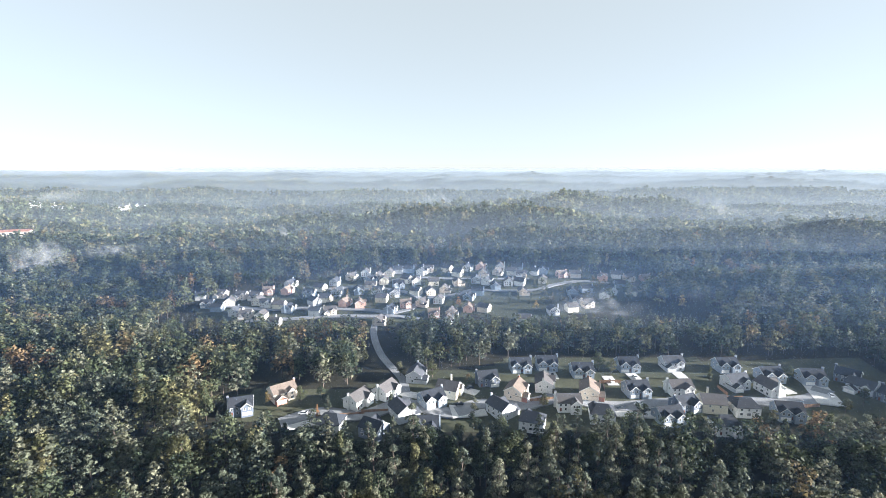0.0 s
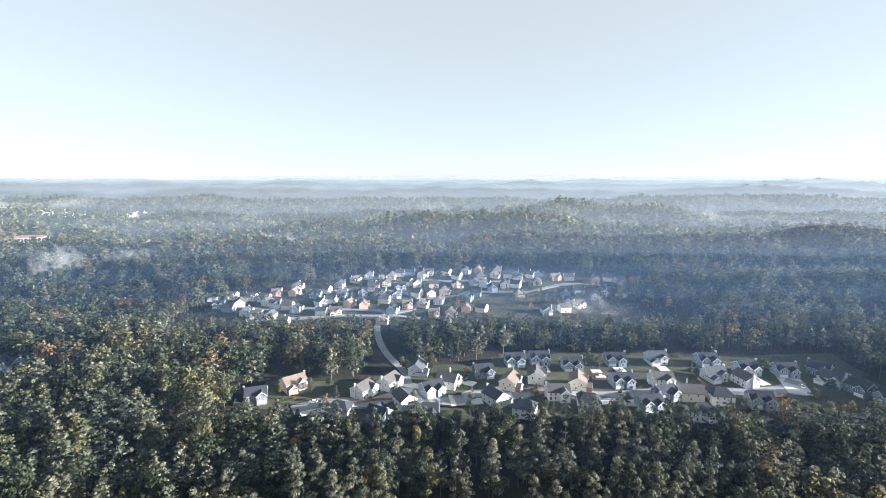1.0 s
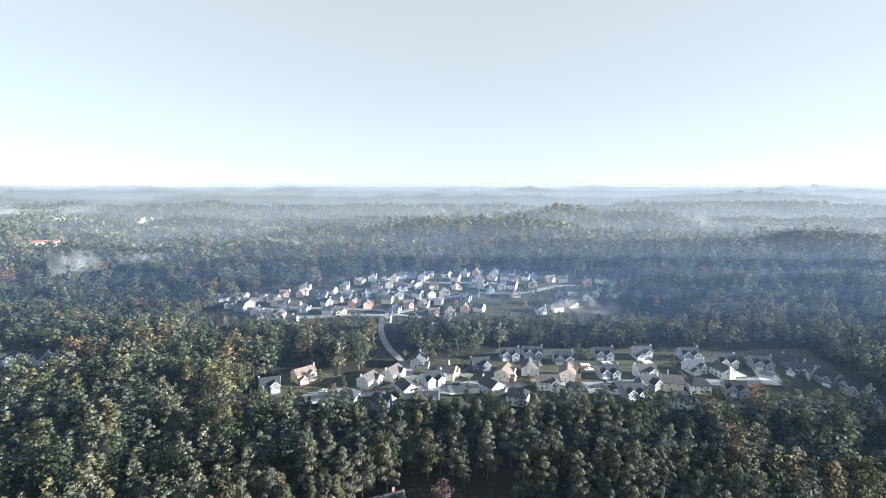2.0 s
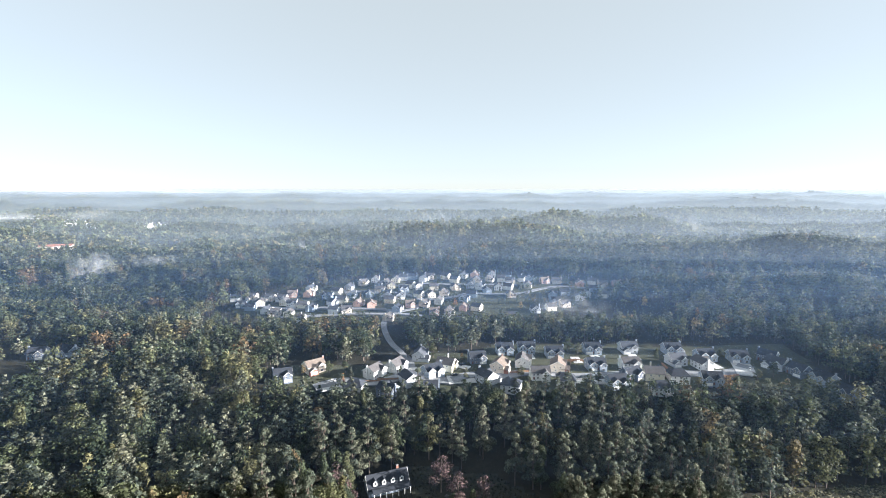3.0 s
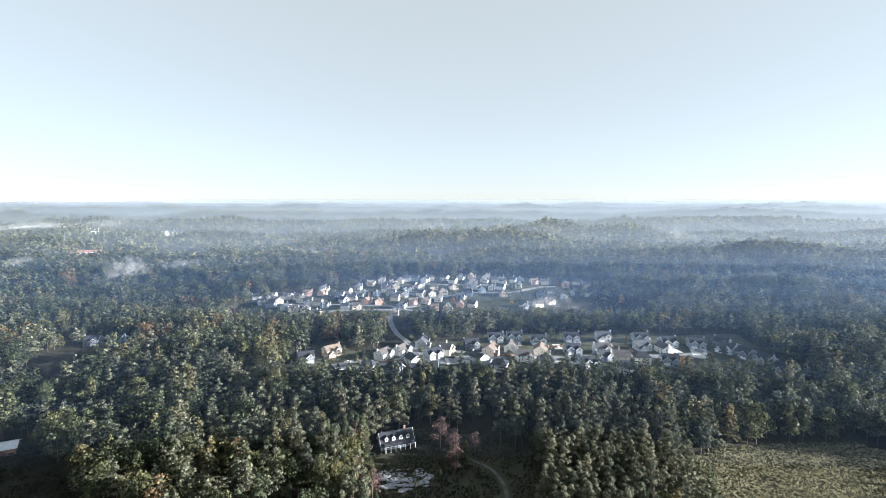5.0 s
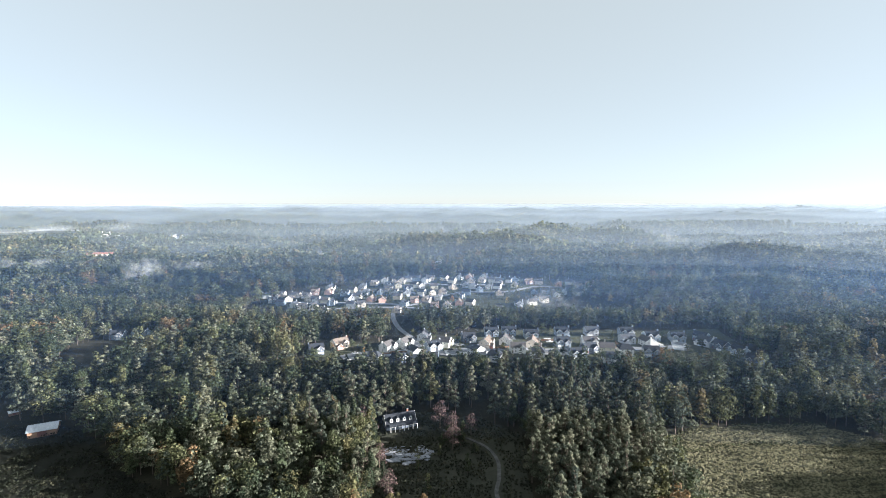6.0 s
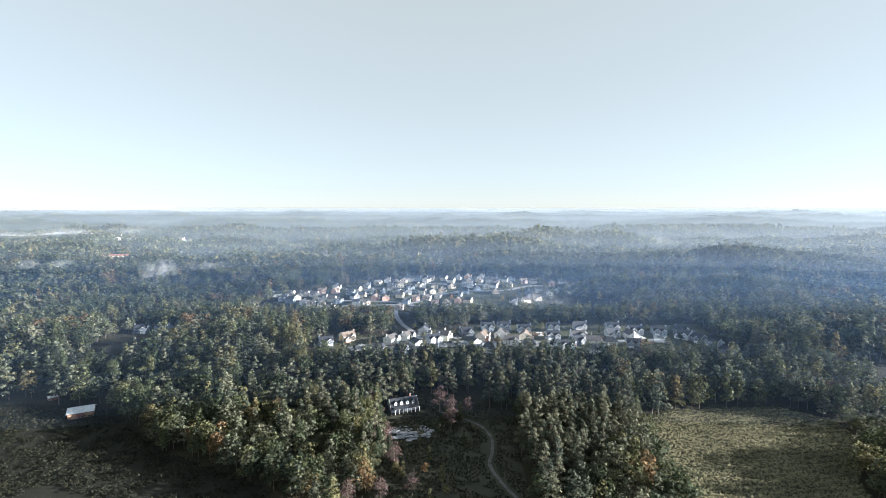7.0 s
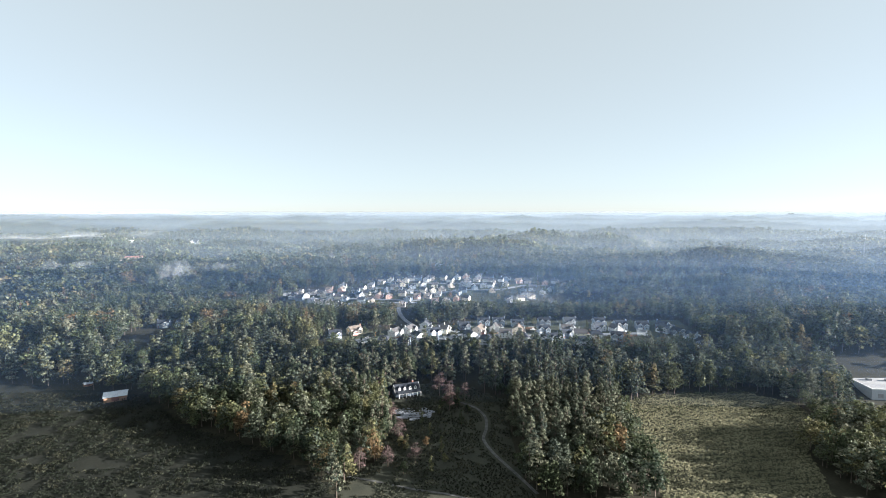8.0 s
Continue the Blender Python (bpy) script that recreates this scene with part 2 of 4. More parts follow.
def tube(bm, p0, p1, r0, r1, n=6):
    p0, p1 = Vector(p0), Vector(p1)
    q = (p1 - p0).to_track_quat("Z", "Y")
    ring = []
    for p, r in ((p0, r0), (p1, r1)):
        ring.append([bm.verts.new(p + q @ Vector((r * math.cos(2 * math.pi * i / n), r * math.sin(2 * math.pi * i / n), 0))) for i in range(n)])
    for i in range(n):
        bm.faces.new((ring[0][i], ring[0][(i + 1) % n], ring[1][(i + 1) % n], ring[1][i]))
    bm.faces.new(ring[1])


def mesh_from_arrays(name, verts, faces, materials, which=None):
    """A mesh from numpy arrays of triangles."""
    me = bpy.data.meshes.new(name)
    me.vertices.add(len(verts))
    me.vertices.foreach_set("co", np.ascontiguousarray(verts, np.float32).ravel())
    me.loops.add(faces.size)
    me.loops.foreach_set("vertex_index", np.ascontiguousarray(faces, np.int32).ravel())
    me.polygons.add(len(faces))
    me.polygons.foreach_set("loop_start", np.arange(0, faces.size, faces.shape[1], dtype=np.int32))
    for mt in materials:
        me.materials.append(mt)
    if which is not None:
        me.polygons.foreach_set("material_index", np.ascontiguousarray(which, np.int32))
    me.update(calc_edges=True)
    return me


# ---- the lie of the land ----
def step(a, b, v):
    t = np.clip((v - a) / (b - a), 0, 1)
    return t * t * (3 - 2 * t)


HILLS = [(330, 615, 120, 26, 9), (330, 668, 130, 22, -8), (250, 545, 60, 22, 5), (420, 735, 170, 26, 9), (120, 735, 90, 22, 5), (-110, 735, 90, 26, 6), (-60, 850, 160, 34, 9), (-60, 795, 200, 24, -6), (-560, 905, 140, 34, -8), (-190, 520, 60, 30, 5), (-290, 610, 90, 45, -9), (300, 1010, 190, 55, 15), (290, 890, 170, 45, -9), (-420, 760, 120, 60, 8), (620, 800, 200, 60, 8), (-330, 960, 200, 70, -6), (420, 520, 90, 70, 8)]
# the valley side, from the low meadows up through both settlements to the hills: distance north, height
RISE = [(-900, -36), (300, -35), (370, -33), (410, -29.5), (435, -15), (455, -2), (480, 0), (530, 0.5), (560, 3.5), (590, 8.8), (635, 18), (680, 27), (720, 31), (800, 35), (1000, 41), (1300, 50), (1800, 62), (2600, 74), (7000, 90)]
rise_y = np.arange(-900, 7000, 3.0)
rise_z = np.convolve(np.pad(np.interp(rise_y, *zip(*RISE)), 6, "edge"), np.hanning(15)[1:-1] / np.hanning(15).sum(), "valid")


def land(x, y):
    """Ground height: low meadows, a wooded valley side with two settled terraces, rolling wooded hills beyond."""
    x, y = np.asarray(x, float), np.asarray(y, float)
    z = np.interp(y, rise_y, rise_z)
    roll = 0
    for k in range(11):
        a, wave = 0.4 + 2.4 * k, 130 * 1.22 ** k
        roll = roll + 0.34 * (wave / 400) ** 0.45 * np.sin((x * math.cos(a) + y * math.sin(a)) * 6.283 / wave + 1.7 * k)
    z = z + roll * (7 * step(690, 860, y) + 1.5 * step(1000, 2200, y) - 3 * step(2000, 3200, y) + 1.5 * step(260, 420, np.abs(x)) + 6 * step(200, 300, np.abs(x)) * step(545, 620, y) * (1 - step(690, 860, y)))
    for cx, cy, sx, sy, up in HILLS:
        z = z + up * np.exp(-(((x - cx) / sx) ** 2 + ((y - cy) / sy) ** 2))
    return z


def land1(x, y):
    return float(land(x, y))


def inside(x, y, poly):
    """Which points lie in the polygon."""
    hit = np.zeros(np.shape(x), bool)
    for (x0, y0), (x1, y1) in zip(poly, poly[1:] + poly[:1]):
        if y0 != y1:
            hit ^= ((y0 > y) != (y1 > y)) & (x < (x1 - x0) * (y - y0) / (y1 - y0) + x0)
    return hit


def away(x, y, line):
    """Distance of points from a polyline."""
    best = np.full(np.shape(x), 1e9)
    for (x0, y0), (x1, y1) in zip(line, line[1:]):
        dx, dy = x1 - x0, y1 - y0
        t = np.clip(((x - x0) * dx + (y - y0) * dy) / (dx * dx + dy * dy), 0, 1)
        best = np.minimum(best, np.hypot(x - x0 - t * dx, y - y0 - t * dy))
    return best


def smooth_line(line, n=8):
    """A rounded polyline through the given corners."""
    p = [Vector((*q, 0)) for q in line]
    p = [2 * p[0] - p[1]] + p + [2 * p[-1] - p[-2]]
    out = []
    for i in range(1, len(p) - 2):
        for k in range(n):
            t = k / n
            a, b, c, d = p[i - 1:i + 3]
            out.append(0.5 * ((2 * b) + (c - a) * t + (2 * a - 5 * b + 4 * c - d) * t * t + (3 * b - a - 3 * c + d) * t ** 3))
    out.append(p[-2])
    return [(v.x, v.y) for v in out]


NEAR_TOWN = [(-102, 462), (-78, 452), (-47, 448), (-22, 451), (4, 453), (30, 454), (57, 456), (109, 456), (134, 453), (169, 462), (211, 462), (240, 450), (251, 501), (251, 525), (215, 528), (166, 528), (103, 534), (48, 534), (17, 515), (-14, 515), (-39, 493), (-64, 487), (-93, 497), (-107, 477)]
FAR_TOWN = [(-193, 607), (-170, 589), (-141, 581), (-120, 570), (-95, 589), (-62, 589), (-52, 570), (-38, 576), (-17, 581), (5, 579), (17, 594), (43, 589), (61, 581), (80, 589), (100, 594), (119, 607), (158, 621), (177, 635), (181, 663), (139, 671), (97, 680), (52, 689), (-3, 684), (-48, 680), (-82, 671), (-122, 651), (-151, 635), (-182, 630)]
YARD = [(-55, 276), (-31, 314), (-43, 367), (-40, 400), (-17, 416), (25, 410), (54, 390), (49, 336), (49, 294), (58, 226), (-45, 226)]
FIELD = [(136, 385), (170, 397), (211, 402), (252, 402), (278, 385), (268, 345), (234, 314), (195, 226), (115, 226), (127, 314)]
WEST_FIELD = [(-420, 412), (-364, 412), (-289, 406), (-238, 402), (-169, 343), (-120, 320), (-71, 290), (-53, 262), (-45, 226), (-420, 226)]
DEPOT = [(343, 440), (316, 352), (430, 350), (432, 440)]
LINK_ROAD = smooth_line([(-17, 470), (-22, 499), (-29, 515), (-38, 534), (-44, 551), (-48, 568), (-48, 581), (-40, 594), (-25, 602)])
NEAR_STREET = smooth_line([(-77, 458), (-61, 466), (-39, 464), (-20, 474), (4, 466), (18, 474), (39, 473), (61, 480), (83, 472), (107, 474), (137, 478), (171, 476), (192, 480), (204, 490)])
FAR_STREETS = [smooth_line(s) for s in (
    [(78, 635), (94, 645), (117, 653), (138, 650), (161, 648)], [(-143, 585), (-114, 587), (-85, 591), (-55, 591), (-36, 591), (-17, 587)], [(-188, 616), (-158, 607), (-129, 602), (-104, 604), (-75, 602), (-52, 600), (-40, 594)],
    [(-25, 602), (-18, 619), (-35, 633), (-69, 641), (-100, 636)], [(-18, 619), (6, 625), (27, 635), (51, 633), (78, 635)], [(-61, 646), (-28, 659), (6, 657), (45, 657), (75, 657)])]
TRACK = smooth_line([(2, 396), (19, 385), (29, 376), (34, 362), (33, 345), (30, 330), (34, 314), (41, 298), (46, 287), (54, 268)])
GROVE = [(56, 367), (52, 320), (50, 262), (119, 262), (123, 314), (133, 388), (140, 410), (60, 410)]

# ground sheet: fine in the middle, coarse towards the horizon
gx = np.sinh(np.linspace(-4.6, 4.6, 261)) * 98 / 1.0
gx = gx * 4900 / gx[-1]
gy = gx + 480
GX, GY = np.meshgrid(gx, gy)
GV = np.stack([GX.ravel(), GY.ravel(), land(GX, GY).ravel()], 1)
idx = np.arange(261 * 261).reshape(261, 261)
GF = np.stack([idx[:-1, :-1].ravel(), idx[:-1, 1:].ravel(), idx[1:, 1:].ravel(), idx[1:, :-1].ravel()], 1)
ground = new("ground", mesh_from_arrays("ground", GV, GF, [M_GROUND]))
ground.data.shade_smooth()
tagged(ground, "dark leaf-littered forest ground over rolling hills", "ground", kind="structure")


def sheet(name, poly, lift, material, label, category, grid=6.0):
    """A patch of surface that follows the land."""
    xs = np.arange(min(p[0] for p in poly), max(p[0] for p in poly) + grid, grid)
    ys = np.arange(min(p[1] for p in poly), max(p[1] for p in poly) + grid, grid)
    X, Y = np.meshgrid(xs, ys)
    ix = np.arange(X.size).reshape(X.shape)
    cx, cy = (X[:-1, :-1] + grid / 2), (Y[:-1, :-1] + grid / 2)
    keep = inside(cx, cy, poly).ravel()
    F = np.stack([ix[:-1, :-1].ravel(), ix[:-1, 1:].ravel(), ix[1:, 1:].ravel(), ix[1:, :-1].ravel()], 1)[keep]
    V = np.stack([X.ravel(), Y.ravel(), land(X, Y).ravel() + lift], 1)
    ob = new(name, mesh_from_arrays(name, V, F, [material]))
    ob.data.shade_smooth()
    return tagged(ob, label, category, kind="structure")


def ribbon(name, line, width, lift, material, label, category):
    """A road-like band with a thickness, following the land."""
    bm = bmesh.new()
    rows = []
    for i, (x, y) in enumerate(line):
        a, b = line[max(i - 1, 0)], line[min(i + 1, len(line) - 1)]
        d = Vector((b[0] - a[0], b[1] - a[1], 0)).normalized()
        s = Vector((d.y, -d.x, 0)) * width / 2
        z = max(land1(x, y), land1(x + s.x, y + s.y), land1(x - s.x, y - s.y)) + lift
        rows.append([bm.verts.new((x - s.x, y - s.y, z - 0.8)), bm.verts.new((x - s.x, y - s.y, z)), bm.verts.new((x + s.x, y + s.y, z)), bm.verts.new((x + s.x, y + s.y, z - 0.8))])
    for a, b in zip(rows, rows[1:]):
        for k in range(3):
            bm.faces.new((a[k], a[k + 1], b[k + 1], b[k]))
    ob = new(name, finish(name, bm, material))
    return tagged(ob, label, category, kind="structure")


sheet("lawn", NEAR_TOWN, 0.12, M_LAWN, "mown lawns between the houses of the settlement", "lawn")
sheet("lawn", FAR_TOWN, 0.12, M_LAWN, "mown lawns between the houses of the farther settlement", "lawn", 5.0)
sheet("field", FIELD, 0.12, M_STUBBLE, "dry yellow-green meadow with mown rows", "field", 3.0)
sheet("field", WEST_FIELD, 0.12, M_SHADE_GRASS, "grass field beside the wood, coloured dark to paint its shade", "field", 6.0)
sheet("lawn", YARD, 0.12, M_YARD, "rough grass yard around the dormered house", "lawn", 4.0)
ribbon("road", LINK_ROAD, 4.6, 0.3, M_ROAD, "pale worn asphalt road through the wood", "road")
ribbon("road", NEAR_STREET, 9.5, 0.28, M_ROAD, "pale worn asphalt street between houses", "road")
for s in FAR_STREETS:
    ribbon("road", s, 5.5, 0.3, M_ROAD, "pale worn asphalt street between far houses", "road")
ribbon("track", smooth_line([(-66, 291), (-58, 287), (-40, 282), (-23, 276), (-11, 272), (8, 267), (30, 258)]), 1.6, 0.25, M_GRAVEL, "faint pale gravel path along the yard", "path")
ribbon("track", TRACK, 2.1, 0.25, M_GRAVEL, "winding grey gravel track across the grass", "track")


# ---- houses ----
def window(parent, x, y, z, w, h, turn):
    """A framed window on a wall: turn 0 faces -y, 1 +x, 2 +y, 3 -x."""
    m = pose(x, y, z, 0, 0, 90 * turn)
    bm = bmesh.new()
    f = 0.11
    box(bm, -w / 2 - f, -w / 2, -0.08, 0.02, -h / 2 - f, h / 2 + f)
    box(bm, w / 2, w / 2 + f, -0.08, 0.02, -h / 2 - f, h / 2 + f)
    box(bm, -w / 2, w / 2, -0.08, 0.02, h / 2, h / 2 + f)
    box(bm, -w / 2, w / 2, -0.1, 0.02, -h / 2 - f, -h / 2)
    box(bm, -w / 2, w / 2, -0.06, 0.0, -0.03, 0.03)
    bm.transform(m)
    fr = part("window", bm, M_WHITE, parent)
    bm = bmesh.new()
    box(bm, -w / 2, w / 2, -0.03, 0.01, -h / 2, h / 2)
    bm.transform(m)
    part("pane", bm, M_GLASS, fr)


def chimney(parent, x, y, z0, z1, material):
    bm = bmesh.new()
    box(bm, x - 0.55, x + 0.55, y - 0.4, y + 0.4, z0, z1)
    ch = part("chimney", bm, material, parent)
    bm = bmesh.new()
    box(bm, x - 0.68, x + 0.68, y - 0.53, y + 0.53, z1, z1 + 0.18)
    box(bm, x - 0.25, x + 0.25, y - 0.2, y + 0.2, z1 + 0.18, z1 + 0.5)
    part("chimney_cap", bm, M_STEEL, ch)


def house(wall_m, roof_m, w=12.5, d=9.5, hw=5.5, rise=3.6, axis="x", gables=(), garage=0, chim=1, hip=0.0, back=True, brick_front=False, simple=False, label=""):
    """A two-storey suburban house. gables: (centre, width, proud, height, rise) on the front; garage: side on which a wing stands."""
    root = new("house")
    root.empty_display_size = 2
    x0, x1, y0, y1 = -w / 2, w / 2, -d / 2, d / 2
    bm = bmesh.new()
    if hip:
        box(bm, x0, x1, y0, y1, -1.2, hw)
    else:
        gabled(bm, x0, x1, y0, y1, -1.2, hw, rise, axis)
    part("wall", bm, wall_m, root)
    bm = bmesh.new()
    roof_slabs(bm, x0, x1, y0, y1, hw, rise, axis, hip=hip)
    part("roof", bm, roof_m, root)
    # eave and gable trim
    bm = bmesh.new()
    for y in (y0, y1):
        if axis == "x":
            box(bm, x0 - 0.3, x1 + 0.3, y - 0.12 if y < 0 else y, y if y < 0 else y + 0.12, hw - 0.45, hw - 0.15)
    if axis == "y":
        for x in (x0, x1):
            box(bm, x - 0.12 if x < 0 else x, x if x < 0 else x + 0.12, y0 - 0.3, y1 + 0.3, hw - 0.45, hw - 0.15)
    if not hip:
        ends = [(x0 - 0.5, 1), (x1 + 0.38, 1)] if axis == "x" else [(y0 - 0.5, 0), (y1 + 0.38, 0)]
        half = (d if axis == "x" else w) / 2
        for e, along in ends:
            for s in (-1, 1):
                p = [(e, s * (half + 0.4), hw - 0.4 * rise / half - 0.3), (e, s * (half + 0.4), hw - 0.4 * rise / half + 0.1), (e, 0, hw + rise + 0.1), (e, 0, hw + rise - 0.3)]
                p += [(q[0] + 0.12, q[1], q[2]) for q in p]
                if not along:
                    p = [(q[1], q[0], q[2]) for q in p]
                quads(bm, p, [(0, 1, 2, 3), (7, 6, 5, 4), (0, 4, 5, 1), (1, 5, 6, 2), (2, 6, 7, 3), (3, 7, 4, 0)])
    part("trim", bm, M_WHITE, root, "white painted eaves and barge boards")
    front = y0
    for gi, (cx, gw, proud, gh, gr) in enumerate(gables):
        bm = bmesh.new()
        gabled(bm, cx - gw / 2, cx + gw / 2, front - proud, front + d * 0.45, -1.2, gh, gr, "y")
        part("front_wing", bm, M_BRICK if brick_front and gi == 0 else wall_m, root)
        bm = bmesh.new()
        roof_slabs(bm, cx - gw / 2, cx + gw / 2, front - proud, front + d * 0.45, gh, gr, "y", over=0.35)
        part("wing_roof", bm, roof_m, root)
        bm = bmesh.new()
        for s in (-1, 1):
            yy = front - proud - 0.42
            lo = gh - 0.35 * gr / (gw / 2)
            p = [(cx + s * (gw / 2 + 0.35), yy, lo - 0.28), (cx + s * (gw / 2 + 0.35), yy, lo + 0.1), (cx, yy, gh + gr + 0.1), (cx, yy, gh + gr - 0.28)]
            p += [(q[0], q[1] + 0.1, q[2]) for q in p]
            quads(bm, p, [(0, 1, 2, 3), (7, 6, 5, 4), (0, 4, 5, 1), (1, 5, 6, 2), (2, 6, 7, 3), (3, 7, 4, 0)])
        part("trim", bm, M_WHITE, root)
        if gh > 4:
            for k in (-1, 1) if gw > 4.5 else (0,):
                window(root, cx + k * gw * 0.22, front - proud - 0.02, 4.1, 0.95, 1.4, 0)
            if gi == garage - 1:
                bm = bmesh.new()
                for r in range(4):
                    for k in range(4):
                        box(bm, cx - 2.4 + k * 1.2 + 0.03, cx - 1.2 + k * 1.2 - 0.03, front - proud - 0.07, front - proud + 0.02, 0.05 + r * 0.54, 0.55 + r * 0.54)
                part("garage_door", bm, M_WHITE, root, "white panelled garage door")
            else:
                window(root, cx, front - proud - 0.02, 1.4, 1.7, 1.5, 0)
        else:
            bm = bmesh.new()
            for r in range(4):
                for k in range(4):
                    box(bm, cx - 2.4 + k * 1.2 + 0.03, cx - 1.2 + k * 1.2 - 0.03, front - proud - 0.07, front - proud + 0.02, 0.05 + r * 0.54, 0.55 + r * 0.54)
            part("garage_door", bm, M_WHITE, root, "white panelled garage door")
    taken = [(c - g / 2 - 0.4, c + g / 2 + 0.4) for c, g, *_ in gables]
    free = [x for x in np.arange(x0 + 1.4, x1 - 1.0, 2.6) if not any(a < x < b for a, b in taken)]
    for i, x in enumerate(free):
        window(root, float(x), y0 - 0.02, 4.1, 0.95, 1.4, 0)
        if i == 0:
            bm = bmesh.new()
            box(bm, float(x) - 0.5, float(x) + 0.5, y0 - 0.07, y0 + 0.02, 0.1, 2.2)
            part("door", bm, M_DOOR, root, "dark red panelled front door")
        else:
            window(root, float(x), y0 - 0.02, 1.5, 0.95, 1.5, 0)
    if back and not simple:
        for x in (-0.3 * w, 0.0, 0.3 * w):
            window(root, x, y1 + 0.02, 4.1, 0.95, 1.3, 2)
            window(root, x, y1 + 0.02, 1.4, 1.3 if x else 1.8, 1.4, 2)
    for turn, x in ((1, x1 + 0.02), (3, x0 - 0.02)):
        window(root, x, -0.2 * d, 4.1, 0.8, 1.2, turn)
        if not simple:
            window(root, x, 0.22 * d, 4.1, 0.8, 1.2, turn)
            window(root, x, 0.1 * d, 1.5, 0.9, 1.3, turn)
    if chim:
        chimney(root, x1 + 0.55 if chim > 0 else x0 - 0.55, 0.6, -1.0, hw + rise + 0.9, wall_m if not brick_front else M_BRICK)
    return tagged(root, label, "house")


STANDING = set()


def place(proto, m):
    """Stands the pattern itself at its first place, and copies of it at all further ones."""
    if proto.name in STANDING:
        return copy_thing(proto, m)
    STANDING.add(proto.name)
    proto.matrix_basis = m
    return proto


def place_house(proto, x, y, turn, size=1.0):
    ob = place(proto, pose(x, y, land1(x, y) + 0.35, 0, 0, turn))
    ob.scale = (size, size, size * 0.86)
    return ob


G2 = ((-3.2, 5.4, 1.4, 5.2, 2.6), (3.4, 5.2, 2.2, 4.9, 2.4))
G1 = ((3.0, 5.6, 1.8, 5.1, 2.7),)
GL = ((-3.4, 5.6, 3.0, 2.9, 2.2), (3.2, 4.4, 0.9, 5.3, 2.1))
NEAR_KIND = [
    house(SIDING[2], SHINGLE[0], gables=G2, garage=1, label="grey-blue two-storey house with twin white-trimmed front gables"),
    house(SIDING[0], SHINGLE[1], gables=G1, garage=1, chim=-1, label="white two-storey house with weathered brown shingle roof"),
    house(SIDING[4], SHINGLE[3], gables=GL, garage=0, label="pale grey house with low garage wing and grey roof"),
    house(SIDING[3], SHINGLE[2], w=13.0, d=10.0, gables=GL, chim=1, brick_front=True, label="beige house with tan shingles and brick chimney"),
    house(SIDING[6], SHINGLE[0], w=11.5, gables=G1, garage=1, chim=-1, label="dark slate-blue house with charcoal roof"),
    house(SIDING[1], SHINGLE[1], w=10.5, d=12.0, axis="y", rise=4.0, gables=((2.6, 4.6, 1.2, 4.9, 2.0),), garage=1, label="cream house with gable end to the street"),
    house(SIDING[0], SHINGLE[0], w=12.0, d=10.5, rise=3.8, hip=3.6, gables=((3.2, 5.0, 1.2, 4.8, 2.2),), garage=1, chim=0, label="white house with dark hipped shingle roof"),
]
for r in NEAR_KIND:
    tagged(r, group="houses of the near settlement")
# back row, middle row and front row of the near settlement: x, y, turn, kind
ROW_BACK = [(61, 518, 0, 0), (135, 518, 2, 2), (45, 515, 4, 0), (108, 516, 0, 0), (165, 515, 2, 0), (79, 508, 0, 0), (-15, 502, 80, 2), (182, 502, 4, 0), (24, 497, 12, 4), (203, 499, -6, 0), (224, 499, -50, 4)]
ROW_MID = [(54, 491, 80, 1), (158, 493, 10, 2), (172, 486, 100, 1), (3, 484, 70, 5), (124, 486, 5, 1), (221, 486, -60, 2), (-30, 483, 62, 1), (101, 485, 5, 0), (-83, 481, 40, 3), (38, 483, 65, 3), (76, 483, 75, 3), (-6, 475, 30, 0), (228, 475, -70, 4)]
ROW_FRONT = [(-43, 474, 60, 1), (62, 471, 0, 1), (133, 470, 80, 5), (-99, 468, 20, 4), (28, 466, 125, 2), (119, 470, 20, 4), (147, 467, 175, 6), (236, 464, -80, 0), (166, 464, -10, 0), (-20, 464, 120, 2), (76, 462, 170, 6), (107, 461, 10, 0), (-52, 456, 170, 6), (42, 457, 160, 6), (131, 455, 0, 6), (-8, 455, 0, 0), (240, 452, -80, 4), (-32, 453, 150, 4)]
HOUSES = []
for row in (ROW_BACK, ROW_MID, ROW_FRONT):
    for x, y, turn, k in row:
        place_house(NEAR_KIND[k], x, y, turn, 0.93)
        HOUSES.append((x, y))

# ---- the farther settlement: smaller look, same kind of houses, along its streets ----
FAR_KIND = [house(SIDING[a], SHINGLE[b], w=w, d=d, rise=r, axis=ax, gables=g, garage=1, chim=c, simple=True, label=t) for a, b, w, d, r, ax, g, c, t in (
    (0, 3, 12.0, 9.5, 3.6, "x", G1, 1, "white two-storey house with grey roof on a far street"),
    (1, 1, 10.0, 12.0, 4.2, "y", (), 0, "cream house with steep gable end on a far street"),
    (2, 0, 12.5, 9.5, 3.6, "x", G2, -1, "grey-blue house with twin front gables on a far street"),
    (4, 3, 10.5, 11.5, 4.2, "y", ((2.6, 4.6, 1.2, 4.9, 2.0),), 1, "pale grey house with gable end on a far street"),
    (5, 2, 11.0, 9.5, 3.8, "x", G1, 1, "salmon house with tan shingle roof on a far street"),
    (0, 1, 10.0, 11.5, 4.3, "y", (), 1, "white house with steep gable end on a far street"),
    (3, 1, 12.0, 9.5, 3.6, "x", GL, -1, "beige house with low garage wing on a far street"))]
for r in FAR_KIND:
    tagged(r, group="houses of the far settlement")
